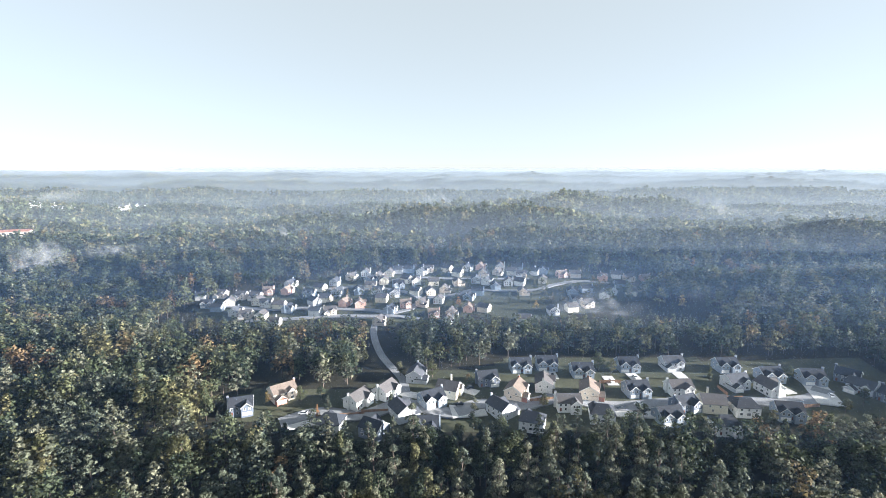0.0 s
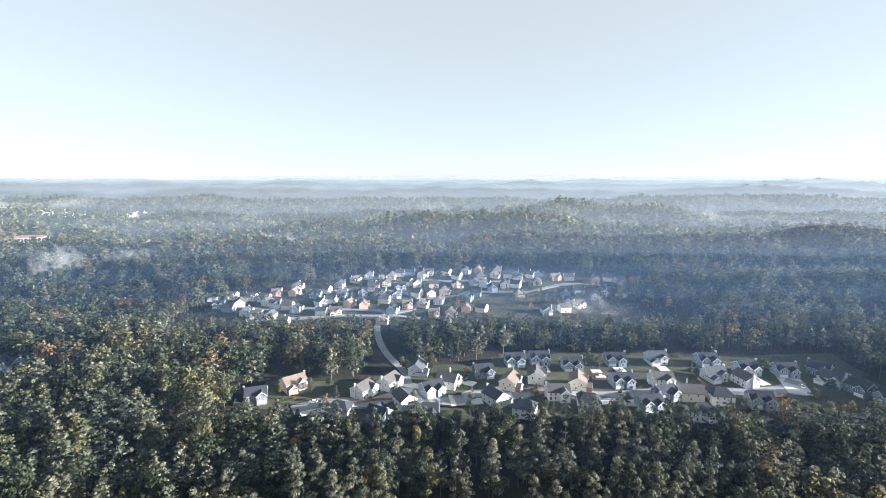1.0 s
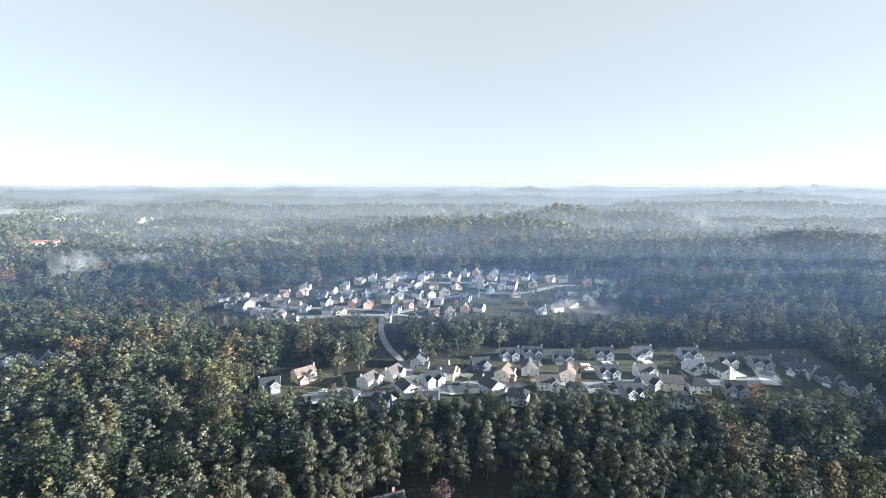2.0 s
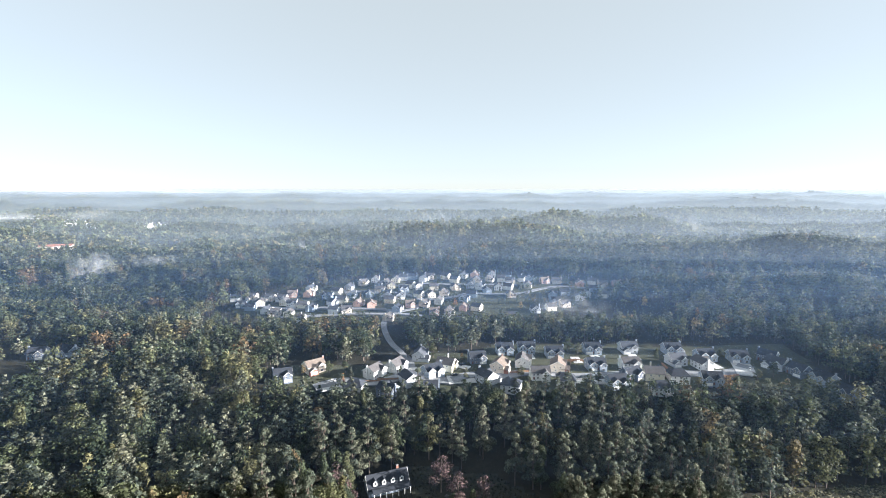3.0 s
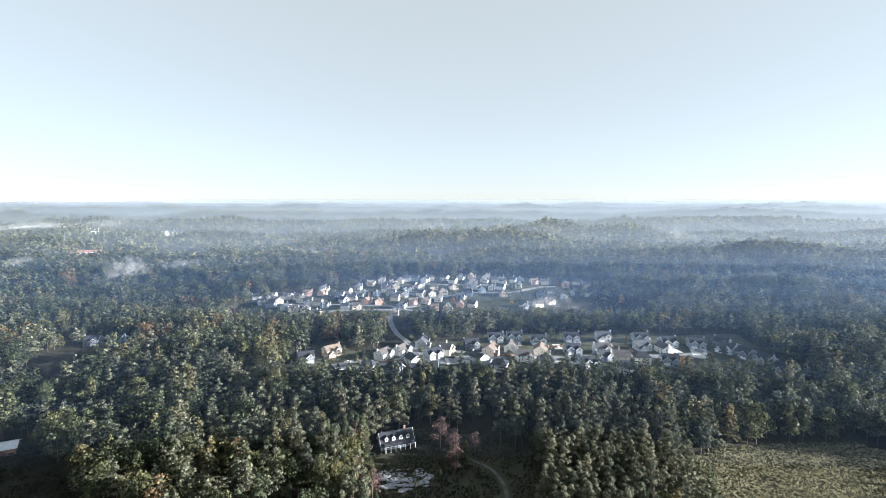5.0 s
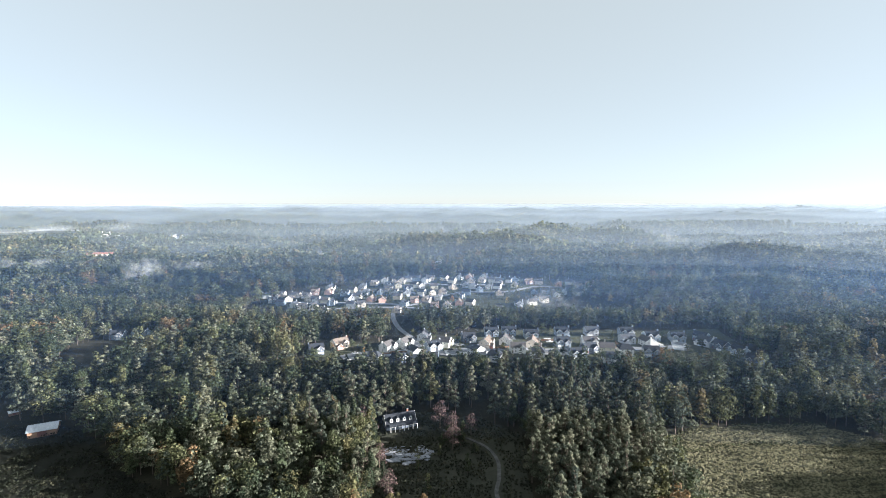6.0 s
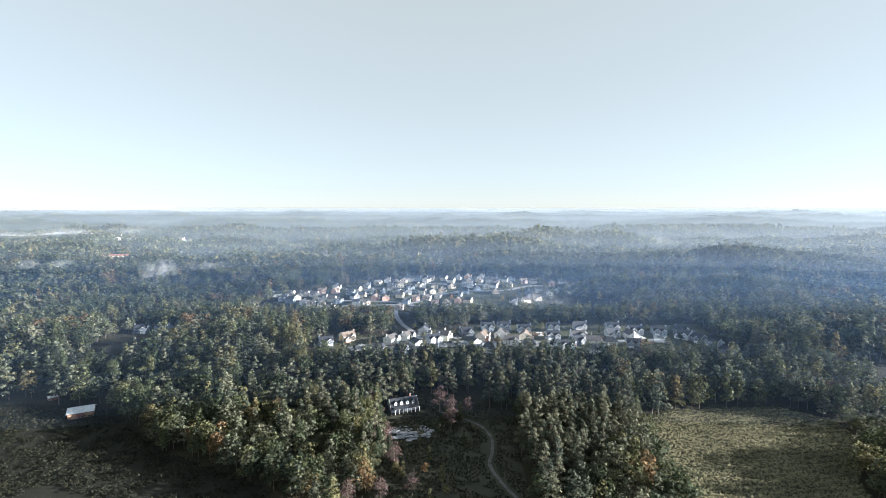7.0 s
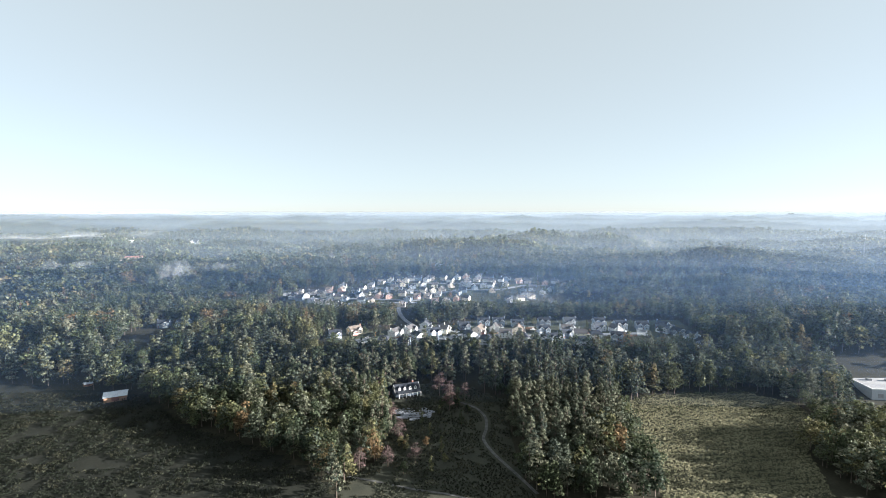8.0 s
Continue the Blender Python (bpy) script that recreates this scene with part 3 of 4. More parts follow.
# from the lower street up the slope: x, y
FAR_LOWER = [(-120, 578), (-46, 581), (3, 581), (59, 583), (-133, 589), (-145, 591), (-7, 592), (6, 594), (-95, 595), (-155, 596), (-84, 596), (82, 596), (-40, 598), (-117, 600), (31, 600), (19, 600), (97, 600), (-172, 604), (-125, 605), (-64, 607), (-29, 607), (111, 607), (-136, 609), (-76, 609), (-16, 609), (-183, 611), (-100, 611), (-166, 613), (-144, 613), (-3, 614), (104, 614), (-92, 616), (-48, 616), (20, 619)]
FAR_MIDDLE = [(-149, 621), (128, 621), (-161, 623), (-194, 625), (-107, 625), (-39, 625), (152, 626), (-179, 627), (-85, 627), (-22, 628), (64, 628), (-10, 628), (28, 628), (104, 628), (136, 628), (-142, 630), (-127, 630), (-53, 630), (-69, 630), (117, 632), (1, 633), (-101, 635), (161, 635), (-60, 639), (43, 639), (-37, 641), (148, 641), (-128, 643), (-91, 646), (-8, 646), (55, 646), (65, 646), (12, 646), (-23, 648)]
FAR_UPPER = [(37, 648), (-50, 649), (-62, 651), (-31, 651), (28, 651), (85, 651), (-79, 657), (138, 657), (161, 657), (175, 657), (-56, 659), (69, 663), (104, 663), (116, 663), (152, 663), (-68, 665), (-47, 665), (13, 665), (35, 666), (-19, 668), (49, 668), (61, 668), (81, 668), (-40, 671), (89, 671), (-31, 673), (-13, 674), (4, 674), (22, 677), (67, 677), (52, 680), (34, 680)]
rnd = random.Random(11)
for x, y in FAR_LOWER + FAR_MIDDLE + FAR_UPPER:
    turn = rnd.choice((0, 0, 60, 75, 90, 180)) + rnd.uniform(-14, 14)
    place_house(FAR_KIND[rnd.choice((0, 1, 1, 2, 2, 3, 4, 5, 5, 6, 6))], x, y, turn, 0.72)
    HOUSES.append((x, y))
# a few more roofs among the woods farther up
for x, y, k in ((-11, 758, 0), (-2, 768, 5), (17, 767, 3), (27, 774, 0), (-59, 950, 0), (-33, 954, 5), (488, 813, 0), (508, 826, 5), (528, 818, 3), (576, 824, 0), (590, 808, 5), (-712, 812, 3), (-720, 838, 0), (-683, 818, 5), (-748, 864, 0)):
    tagged(place_house(FAR_KIND[k], x, y, 37 * k + x % 40, 0.9), "small pale house among the woods of the far hills", group="houses on the far hills")
    HOUSES.append((x, y))

# two houses in the western wood, one dark, one pale
for x, y, k, turn in ((-281, 504, 4, 12), (-262, 507, 0, -20)):
    tagged(copy_thing(NEAR_KIND[k], pose(x, y, land1(x, y) + 0.35, 0, 0, turn)), "secluded two-storey house with white trim among trees", group="houses in the wood")
    HOUSES.append((x, y))


# ---- the dormered house, its stone patch, the shed and the depot ----
def dormer_house():
    root = new("house")
    bm = bmesh.new()
    gabled(bm, -10, 10, -4.5, 4.5, -1, 3.0, 5.0, "x")
    part("wall", bm, SIDING[6], root)
    bm = bmesh.new()
    roof_slabs(bm, -10, 10, -4.5, 4.5, 3.0, 5.0, "x", over=0.5)
    part("roof", bm, SHINGLE[0], root)
    bm = bmesh.new()
    roof_slabs(bm, -8.5, 10, -8.5, -3.9, 2.9, 0.7, "x", over=0.2)
    part("porch_roof", bm, SHINGLE[0], root)
    for k in range(7):
        bm = bmesh.new()
        box(bm, -8.3 + k * 3, -8.05 + k * 3, -8.3, -8.05, -0.8, 2.9)
        part("porch_post", bm, M_WHITE, root, "white porch post")
    bm = bmesh.new()
    box(bm, -8.5, 10, -8.4, -8.2, 2.65, 2.95)
    for s in (-1, 1):
        for e in (-10.62, 10.5):
            p = [(e, s * 5.0, 2.1), (e, s * 5.0, 2.7), (e, 0, 8.2), (e, 0, 7.6)]
            p += [(q[0] + 0.12, q[1], q[2]) for q in p]
            quads(bm, p, [(0, 1, 2, 3), (7, 6, 5, 4), (0, 4, 5, 1), (1, 5, 6, 2), (2, 6, 7, 3), (3, 7, 4, 0)])
    part("trim", bm, M_WHITE, root, "white barge boards and porch beam")
    bm = bmesh.new()
    p = [(-10.05, -4.4, 3.0), (-10.05, 4.4, 3.0), (-10.05, 0, 7.9)]
    p += [(-9.9, q[1], q[2]) for q in p]
    quads(bm, p, [(0, 1, 2), (5, 4, 3), (0, 3, 4, 1), (1, 4, 5, 2), (2, 5, 3, 0)])
    part("gable_board", bm, M_WHITE, root, "white boarded gable")
    for k in range(4):
        x = -6.6 + k * 4.4
        bm = bmesh.new()
        gabled(bm, x - 0.95, x + 0.95, -4.0, -0.8, 4.0, 6.0, 0.95, "y")
        dm = part("dormer", bm, M_WHITE, root, "white gabled dormer")
        bm = bmesh.new()
        roof_slabs(bm, x - 0.95, x + 0.95, -4.0, -0.6, 6.0, 0.95, "y", over=0.2, thick=0.12)
        part("dormer_roof", bm, SHINGLE[0], dm)
        bm = bmesh.new()
        box(bm, x - 0.42, x + 0.42, -4.05, -3.98, 4.65, 5.85)
        part("pane", bm, M_GLASS, dm)
    for k in range(5):
        window(root, -7 + k * 3.5, -4.52, 1.5, 1.0, 1.5, 0)
    chimney(root, 6.0, 1.5, 5.0, 9.2, M_BRICK)
    return tagged(root, "long dark slate-coloured house with four white dormers and white porch posts", "house")


dh = dormer_house()
dh.matrix_basis = pose(-27, 401, land1(-27, 401) + 0.9, 0, 0, 22)
HOUSES.append((-27, 401))


def stone_patch():
    """Pale loose stone lying in streaks over the yard, with an uneven outline."""
    rs = random.Random(5)
    bm = bmesh.new()
    done = 0
    while done < 900:
        x, y = rs.uniform(-13, 13), rs.uniform(-14, 14)
        edge = math.hypot(x / 12.5, y / 13.5) + 0.45 * noise.noise((x * 0.16, y * 0.3, 2.0))
        if edge > 0.8 or noise.noise((x * 0.22, y * 0.6, 7.0)) < -0.12:
            continue
        n = rs.choice((5, 6, 7))
        lx, ly, z, a0 = rs.uniform(0.3, 1.2), rs.uniform(0.18, 0.5), rs.uniform(0.1, 0.4), rs.uniform(0, 6)
        low = [bm.verts.new((x + lx * math.cos(a0 + 6.283 * k / n), y + ly * math.sin(a0 + 6.283 * k / n), -0.3)) for k in range(n)]
        top = [bm.verts.new((v.co.x * 0.9 + x * 0.1, v.co.y * 0.9 + y * 0.1, z + rs.uniform(-0.08, 0.08))) for v in low]
        bm.faces.new(top)
        for k in range(n):
            bm.faces.new((low[k], low[(k + 1) % n], top[(k + 1) % n], top[k]))
        done += 1
    return bm


sp = new("stone_heap", finish("stone_heap", stone_patch(), M_STONE))
sp.matrix_basis = pose(-20, 372, land1(-20, 372) + 0.15, 0, 0, 6)
sp.scale = (1.4, 1.25, 1.0)
tagged(sp, "low spread heap of pale stone beside the house", "stones", kind="stuff")


def shed():
    root = new("shed")
    bm = bmesh.new()
    gabled(bm, -5, 5, -4, 4, -0.5, 3.0, 2.0, "x")
    part("wall", bm, M_FENCE, root)
    bm = bmesh.new()
    roof_slabs(bm, -5, 5, -4, 4, 3.0, 2.0, "x", over=0.5, thick=0.12)
    rf = part("roof", bm, M_METAL, root, "pale corrugated metal roof")
    for k in range(11):
        bm = bmesh.new()
        x = -5.2 + k * 1.04
        for s in (-1, 1):
            p = [(x - 0.06, s * 4.5, 2.95), (x + 0.06, s * 4.5, 2.95), (x + 0.06, 0, 5.25), (x - 0.06, 0, 5.25)]
            p += [(q[0], q[1], q[2] + 0.1) for q in p]
            quads(bm, p, [(0, 3, 2, 1), (4, 5, 6, 7), (0, 1, 5, 4), (1, 2, 6, 5), (2, 3, 7, 6), (3, 0, 4, 7)])
        part("roof_rib", bm, M_METAL, rf)
    bm = bmesh.new()
    box(bm, -1.6, 1.6, -4.08, -4.0, 0, 2.7)
    part("door", bm, M_DOOR, root, "wide wooden shed door")
    return tagged(root, "wooden farm shed with pale metal roof", "shed")


sh = shed()
sh.matrix_basis = pose(-257, 393, land1(-257, 393) + 0.3, 0, 0, 28)
sh.scale = (1.5, 1.4, 1.2)
HOUSES.append((-257, 393))
lean = copy_thing(sh, pose(-293, 412, land1(-293, 412) + 0.2, 0, 0, 48))
lean.scale = (0.6, 0.6, 0.6)
tagged(lean, "small metal-roofed outbuilding at the edge of the wood")
HOUSES.append((-293, 412))


def depot():
    root = new("warehouse")
    bm = bmesh.new()
    box(bm, -34, 34, -18, 18, -1, 7)
    part("wall", bm, SIDING[4], root)
    bm = bmesh.new()
    box(bm, -33.4, 33.4, -17.4, 17.4, 7, 7.1)
    part("roof", bm, M_FLATROOF, root, "flat white membrane roof")
    bm = bmesh.new()
    for a in ((-34, 34, -18, -17.4), (-34, 34, 17.4, 18), (-34, -33.4, -17.4, 17.4), (33.4, 34, -17.4, 17.4)):
        box(bm, *a, 7, 7.7)
    part("parapet", bm, M_WHITE, root)
    for k in range(4):
        bm = bmesh.new()
        x = -22 + 13 * k
        box(bm, x - 1.4, x + 1.4, -3, -0.8, 7.1, 8.6)
        part("roof_unit", bm, M_STEEL, root, "grey steel ventilation unit")
    for k in range(9):
        bm = bmesh.new()
        box(bm, -30 + k * 7, -26.4 + k * 7, -18.06, -18, 0.4, 3.8)
        part("loading_door", bm, M_STEEL, root)
    return tagged(root, "large flat-roofed white warehouse at the wood's edge", "warehouse")


dp = depot()
dp.matrix_basis = pose(384, 414, land1(384, 396) + 1.2, 0, 0, -8)
dp.scale = (1.1, 1.5, 1.0)


# ---- cars on drives and streets ----
def car(paint, label):
    root = new("car")
    bm = bmesh.new()
    prof = [(-2.2, 0.35), (-2.25, 0.8), (-1.3, 0.95), (2.0, 0.98), (2.25, 0.85), (2.2, 0.35)]
    for s in (-0.88, 0.88):
        for x, z in prof:
            bm.verts.new((x, s, z))
    bm.verts.ensure_lookup_table()
    n = len(prof)
    v = bm.verts
    for i in range(n):
        j = (i + 1) % n
        bm.faces.new((v[i], v[j], v[n + j], v[n + i]))
    bm.faces.new([v[i] for i in range(n)])
    bm.faces.new([v[n + i] for i in range(n)])
    part("body", bm, paint, root)
    bm = bmesh.new()
    prof = [(-1.2, 0.95), (-0.5, 1.45), (1.2, 1.47), (1.9, 0.97)]
    for s, k in ((-0.78, 0.88), (0.78, 0.88)):
        for x, z in prof:
            bm.verts.new((x, s * (k if z > 1.2 else 1), z))
    bm.verts.ensure_lookup_table()
    v = bm.verts
    for i in range(4):
        j = (i + 1) % 4
        bm.faces.new((v[i], v[j], v[4 + j], v[4 + i]))
    bm.faces.new([v[i] for i in range(4)])
    bm.faces.new([v[4 + i] for i in range(4)])
    part("cabin", bm, M_GLASS, root, "dark glazed cabin")
    bm = bmesh.new()
    box(bm, -0.55, 1.25, -0.66, 0.66, 1.46, 1.52)
    part("roof_panel", bm, paint, root)
    for x in (-1.4, 1.4):
        for s in (-1, 1):
            bm = bmesh.new()
            tube(bm, (x, s * 0.72, 0.33), (x, s * 0.92, 0.33), 0.33, 0.33, 12)
            part("wheel", bm, M_RUBBER, root)
    return tagged(root, label, "car", group="parked cars")


CARS = [car(mat("car_white", (0.7, 0.7, 0.7), (0.8, 0.8, 0.8), 1, 0.3), "white parked car on a concrete drive"),
        car(mat("car_dark", (0.03, 0.035, 0.04), (0.05, 0.055, 0.06), 1, 0.25), "dark parked car on a concrete drive")]


def drive(x, y, length, width, turn):
    """A concrete drive from a garage to the street."""
    bm = bmesh.new()
    box(bm, -width / 2, width / 2, -length / 2, length / 2, -0.6, 0.0)
    bm.transform(pose(x, y, land1(x, y) + 0.36, 0, 0, turn))
    tagged(new("driveway", finish("driveway", bm, M_CONC)), "pale concrete driveway beside a house", "driveway", kind="structure")


for x, y, ln, wd, turn in ((-66, 463, 18, 18, 20), (12, 470, 16, 17, 8), (95, 468, 13, 32, -6), (199, 485, 28, 12, -20), (13, 488, 12, 6, 60), (62, 507, 10, 6, 0), (93, 500, 12, 6, 0), (108, 505, 10, 6, 4),
                           (165, 503, 12, 6, 0), (-18, 484, 13, 6, 70), (135, 506, 12, 6, 0), (182, 490, 12, 6, 10)):
    drive(x, y, ln, wd, turn)
for i, (x, y, turn) in enumerate(((98, 473, 20), (62, 505, 80), (108, 503, 100), (165, 501, 75), (201, 481, 70), (8, 473, 10), (93, 498, 95), (14, 490, 30), (-68, 465, 0), (88, 469, 12))):
    place(CARS[i % 2], pose(x, y, land1(x, y) + 0.37, 0, 0, turn))


# ---- fences of the near gardens ----
def fence(x, y, turn, length):
    root = new("fence")
    board = None
    for k in range(int(length / 0.5)):
        if board is None:
            bm = bmesh.new()
            box(bm, 0, 0.46, 0, 0.05, -0.6, 1.8)
            board = finish("board", bm, M_FENCE)
        b = new("board", board)
        b.parent = root
        b.location = (k * 0.5, 0, 0.03 * (k % 3))
    for z in (0.4, 1.4):
        bm = bmesh.new()
        box(bm, 0, length, 0.05, 0.12, z, z + 0.1)
        part("rail", bm, M_FENCE, root)
    root.matrix_basis = pose(x, y, land1(x, y) + 0.15, 0, 0, turn)
    tagged(root, "brown wooden board fence around a garden", "fence", group="garden fences")


for x, y, turn, ln in ((-40, 466, 5, 18), (-52, 463, 8, 14), (44, 476, 10, 14), (86, 488, 80, 8), (140, 478, 4, 14), (172, 470, 6, 16), (148, 482, 90, 10), (86, 497, 0, 12)):
    fence(x, y, turn, ln)


# ---- masts and poles over the forest ----
def mast(height, label):
    root = new("radio_mast")
    bm = bmesh.new()
    legs = [(math.cos(a) * 1.1, math.sin(a) * 1.1) for a in (0.3, 2.4, 4.5)]
    for (xa, ya) in legs:
        tube(bm, (xa, ya, -1), (xa * 0.5, ya * 0.5, height), 0.22, 0.16, 5)
    part("legs", bm, M_STEEL, root)
    for k in range(int(height / 4)):
        bm = bmesh.new()
        f0, f1 = 1 - 0.5 * k * 4 / height, 1 - 0.5 * (k + 1) * 4 / height
        for (a, b) in zip(legs, legs[1:] + legs[:1]):
            tube(bm, (a[0] * f0, a[1] * f0, k * 4), (b[0] * f1, b[1] * f1, k * 4 + 4), 0.09, 0.09, 4)
        part("brace", bm, M_STEEL, root)
    bm = bmesh.new()
    for z in (height - 1.5, height - 6):
        for a in (0.4, 2.5, 4.6):
            box(bm, math.cos(a) * 1.2 - 0.25, math.cos(a) * 1.2 + 0.25, math.sin(a) * 1.2 - 0.25, math.sin(a) * 1.2 + 0.25, z, z + 2.4)
    part("antenna", bm, M_WHITE, root)
    return tagged(root, label, "mast")


ms = mast(46, "tall grey lattice radio mast above the forest")
ms.matrix_basis = pose(684, 800, land1(684, 800))


def pole(x, y, h):
    root = new("utility_pole")
    bm = bmesh.new()
    tube(bm, (0, 0, -1), (0, 0, h), 0.2, 0.1, 8)
    part("shaft", bm, M_STEEL, root)
    bm = bmesh.new()
    box(bm, -1.5, 1.5, -0.15, 0.15, h - 1.6, h - 1.2)
    part("crossarm", bm, M_STEEL, root)
    root.matrix_basis = pose(x, y, land1(x, y))
    tagged(root, "grey steel pole standing above the trees", "pole", group="poles over the forest")


for x, y, h in ((-470, 800, 26), (-560, 840, 26), (132, 676, 11), (-395, 790, 26)):
    pole(x, y, h)

# far buildings on the western hills
def far_hall(x, y, w, d, hgt, wall_m, roof_m, turn, label):
    root = new("hall")
    bm = bmesh.new()
    gabled(bm, -w / 2, w / 2, -d / 2, d / 2, -3, hgt, d * 0.12, "x")
    part("wall", bm, wall_m, root)
    bm = bmesh.new()
    roof_slabs(bm, -w / 2, w / 2, -d / 2, d / 2, hgt, d * 0.12, "x", over=0.8, thick=0.4)
    part("roof", bm, roof_m, root)
    for k in range(6):
        bm = bmesh.new()
        xx = -w / 2 + w * (k + 0.5) / 6
        box(bm, xx - 1.5, xx + 1.5, -d / 2 - 0.1, -d / 2, 1.5, 4.0)
        part("window", bm, M_GLASS, root)
    root.matrix_basis = pose(x, y, land1(x, y) + 1, 0, 0, turn)
    tagged(root, label, "building")
    HOUSES.append((x, y))


far_hall(-528, 832, 42, 15, 5, SIDING[3], M_BRICK, 25, "long low hall with reddish roof in the far forest")
for k in range(13):
    x, y = -660 + 8 * k, 1020 + 11.5 * k
    r = place_house(FAR_KIND[(0, 5, 3)[k % 3]], x, y, 30 + 17 * k % 50, 1.15)
    HOUSES.append((x, y))

# ---- trees ----
def blob_points(rng, n, lobes):
    """Points on the outer shells of a set of ellipsoid lobes, with their outward directions."""
    w = np.array([l[3] * l[3] for l in lobes])
    pick = rng.choice(len(lobes), n, p=w / w.sum())
    L = np.array(lobes)[pick]
    d = rng.normal(size=(n, 3))
    d[:, 2] = np.abs(d[:, 2]) * 1.0 - 0.35 * rng.rand(n)
    d /= np.linalg.norm(d, axis=1)[:, None]
    rad = L[:, 3] * (1 - 0.35 * rng.rand(n) ** 2)
    p = L[:, :3] + d * np.stack([rad, rad, rad * L[:, 4]], 1)
    return p, d


def leaf_tris(rng, p, d, size):
    """Small leaf-clump triangles at the points, roughly facing outwards."""
    n = len(p)
    nrm = d + rng.normal(scale=0.42, size=(n, 3))
    nrm /= np.linalg.norm(nrm, axis=1)[:, None]
    t = np.cross(nrm, rng.normal(size=(n, 3)))
    t /= np.linalg.norm(t, axis=1)[:, None] + 1e-9
    b = np.cross(nrm, t)
    s = size * (0.6 + 0.9 * rng.rand(n))[:, None]
    return np.stack([p + t * s, p - 0.5 * t * s + 0.8 * b * s, p - 0.5 * t * s - 0.8 * b * s + nrm * 0.15 * s], 1)


def crown_shape(rng, kind, n, size):
    """Leaf triangles of a tree 1 high: 'oak' broad, 'pine' tall on a bare stem, 'poplar' narrow."""
    lobes = []
    if kind == "oak":
        for k in range(13):
            a, z = 2.4 * k + 0.8 * rng.rand(), 0.22 + 0.6 * rng.rand()
            r = (0.1 + 0.13 * rng.rand()) * (1.15 - 0.6 * abs(z - 0.45) / 0.35)
            lobes.append((r * math.cos(a), r * math.sin(a), z, 0.07 + 0.08 * rng.rand(), 0.8))
        lobes.append((0.03, 0, 0.82, 0.12, 1.1))
        lobes.append((0, 0, 0.58, 0.17, 1.0))
    elif kind == "pine":
        for k in range(16):
            f = k / 15
            a, r = 2.4 * k + rng.rand(), (0.09 + 0.07 * rng.rand()) * (1 - 0.8 * f * f)
            lobes.append((r * math.cos(a), r * math.sin(a), 0.28 + 0.64 * f + 0.03 * rng.randn(), (0.1 - 0.055 * f) * (0.7 + 0.6 * rng.rand()), 0.6))
        lobes.append((0, 0, 0.94, 0.05, 1.3))
    else:
        for k in range(8):
            f = k / 7
            a, r = rng.rand() * 6.28, 0.07 * (1 - 0.6 * f)
            lobes.append((r * math.cos(a), r * math.sin(a), 0.2 + 0.68 * f, 0.13 - 0.06 * f, 1.0))
        lobes.append((0, 0, 0.93, 0.06, 1.2))
    p, d = blob_points(rng, n, lobes)
    return leaf_tris(rng, p, d, size), lobes


def detailed_tree(seed, kind, height, leaf_m, label, leaves=2400):
    """A near tree: tapered stem, limbs into the lobes and a crown of leaf clumps."""
    rng = np.random.RandomState(seed)
    tris, lobes = crown_shape(rng, kind, leaves, 0.016 if kind != "pine" else 0.014)
    root = new("tree")
    bm = bmesh.new()
    r = 0.016 * height * (0.8 if kind == "pine" else 1.0)
    bend = [(rng.randn() * 0.012 * height, rng.randn() * 0.012 * height) for _ in range(4)]
    pts = [(0, 0, -1.0)] + [(bx * k / 3, by * k / 3, height * (0.25 + 0.2 * k)) for k, (bx, by) in enumerate(bend)]
    for k, (a, b) in enumerate(zip(pts, pts[1:])):
        tube(bm, a, b, r * (1 - 0.2 * k), r * (0.8 - 0.2 * k) + 0.03, 7)
    for l in lobes:
        z0 = max(0.25, l[2] - 0.16) * height
        tube(bm, (0, 0, z0), (l[0] * height, l[1] * height, l[2] * height), 0.35 * r, 0.08 * r, 5)
    part("trunk", bm, M_BARK, root, "grey-brown tapered trunk")
    V = tris.reshape(-1, 3) * height
    cr = new("crown", mesh_from_arrays("crown", V, np.arange(len(V)).reshape(-1, 3), [leaf_m]))
    cr.parent = root
    return tagged(root, label, "tree", group="trees of the foreground wood")


NEAR_TREES = [
    detailed_tree(1, "pine", 26, M_PINE, "tall pine with bare stem and dark green crown"),
    detailed_tree(2, "pine", 24, M_PINE, "slender pine with ragged dark green crown"),
    detailed_tree(3, "pine", 28, M_PINE, "tall pine with bare stem and dark green crown"),
    detailed_tree(4, "oak", 21, M_LEAF, "broad tree with olive autumn leaves"),
    detailed_tree(5, "oak", 19, M_LEAF, "broad tree with yellow-green autumn leaves"),
    detailed_tree(6, "poplar", 22, M_LEAF, "narrow tree with yellow-green autumn leaves"),
    detailed_tree(7, "oak", 23, M_LEAF, "broad tree with olive autumn leaves"),
]
rng = np.random.RandomState(21)


def scatter(x0, x1, y0, y1, gap):
    """A jittered grid of stems."""
    X, Y = np.meshgrid(np.arange(x0, x1, gap), np.arange(y0, y1, gap))
    X = X + rng.uniform(-0.45, 0.45, X.shape) * gap
    Y = Y + rng.uniform(-0.45, 0.45, Y.shape) * gap
    return X.ravel(), Y.ravel()


def in_view(x, y, spare=25):
    return np.abs(x) < 0.93 * (y - 5) + spare + 30


HX, HY = np.array([h[0] for h in HOUSES]), np.array([h[1] for h in HOUSES])


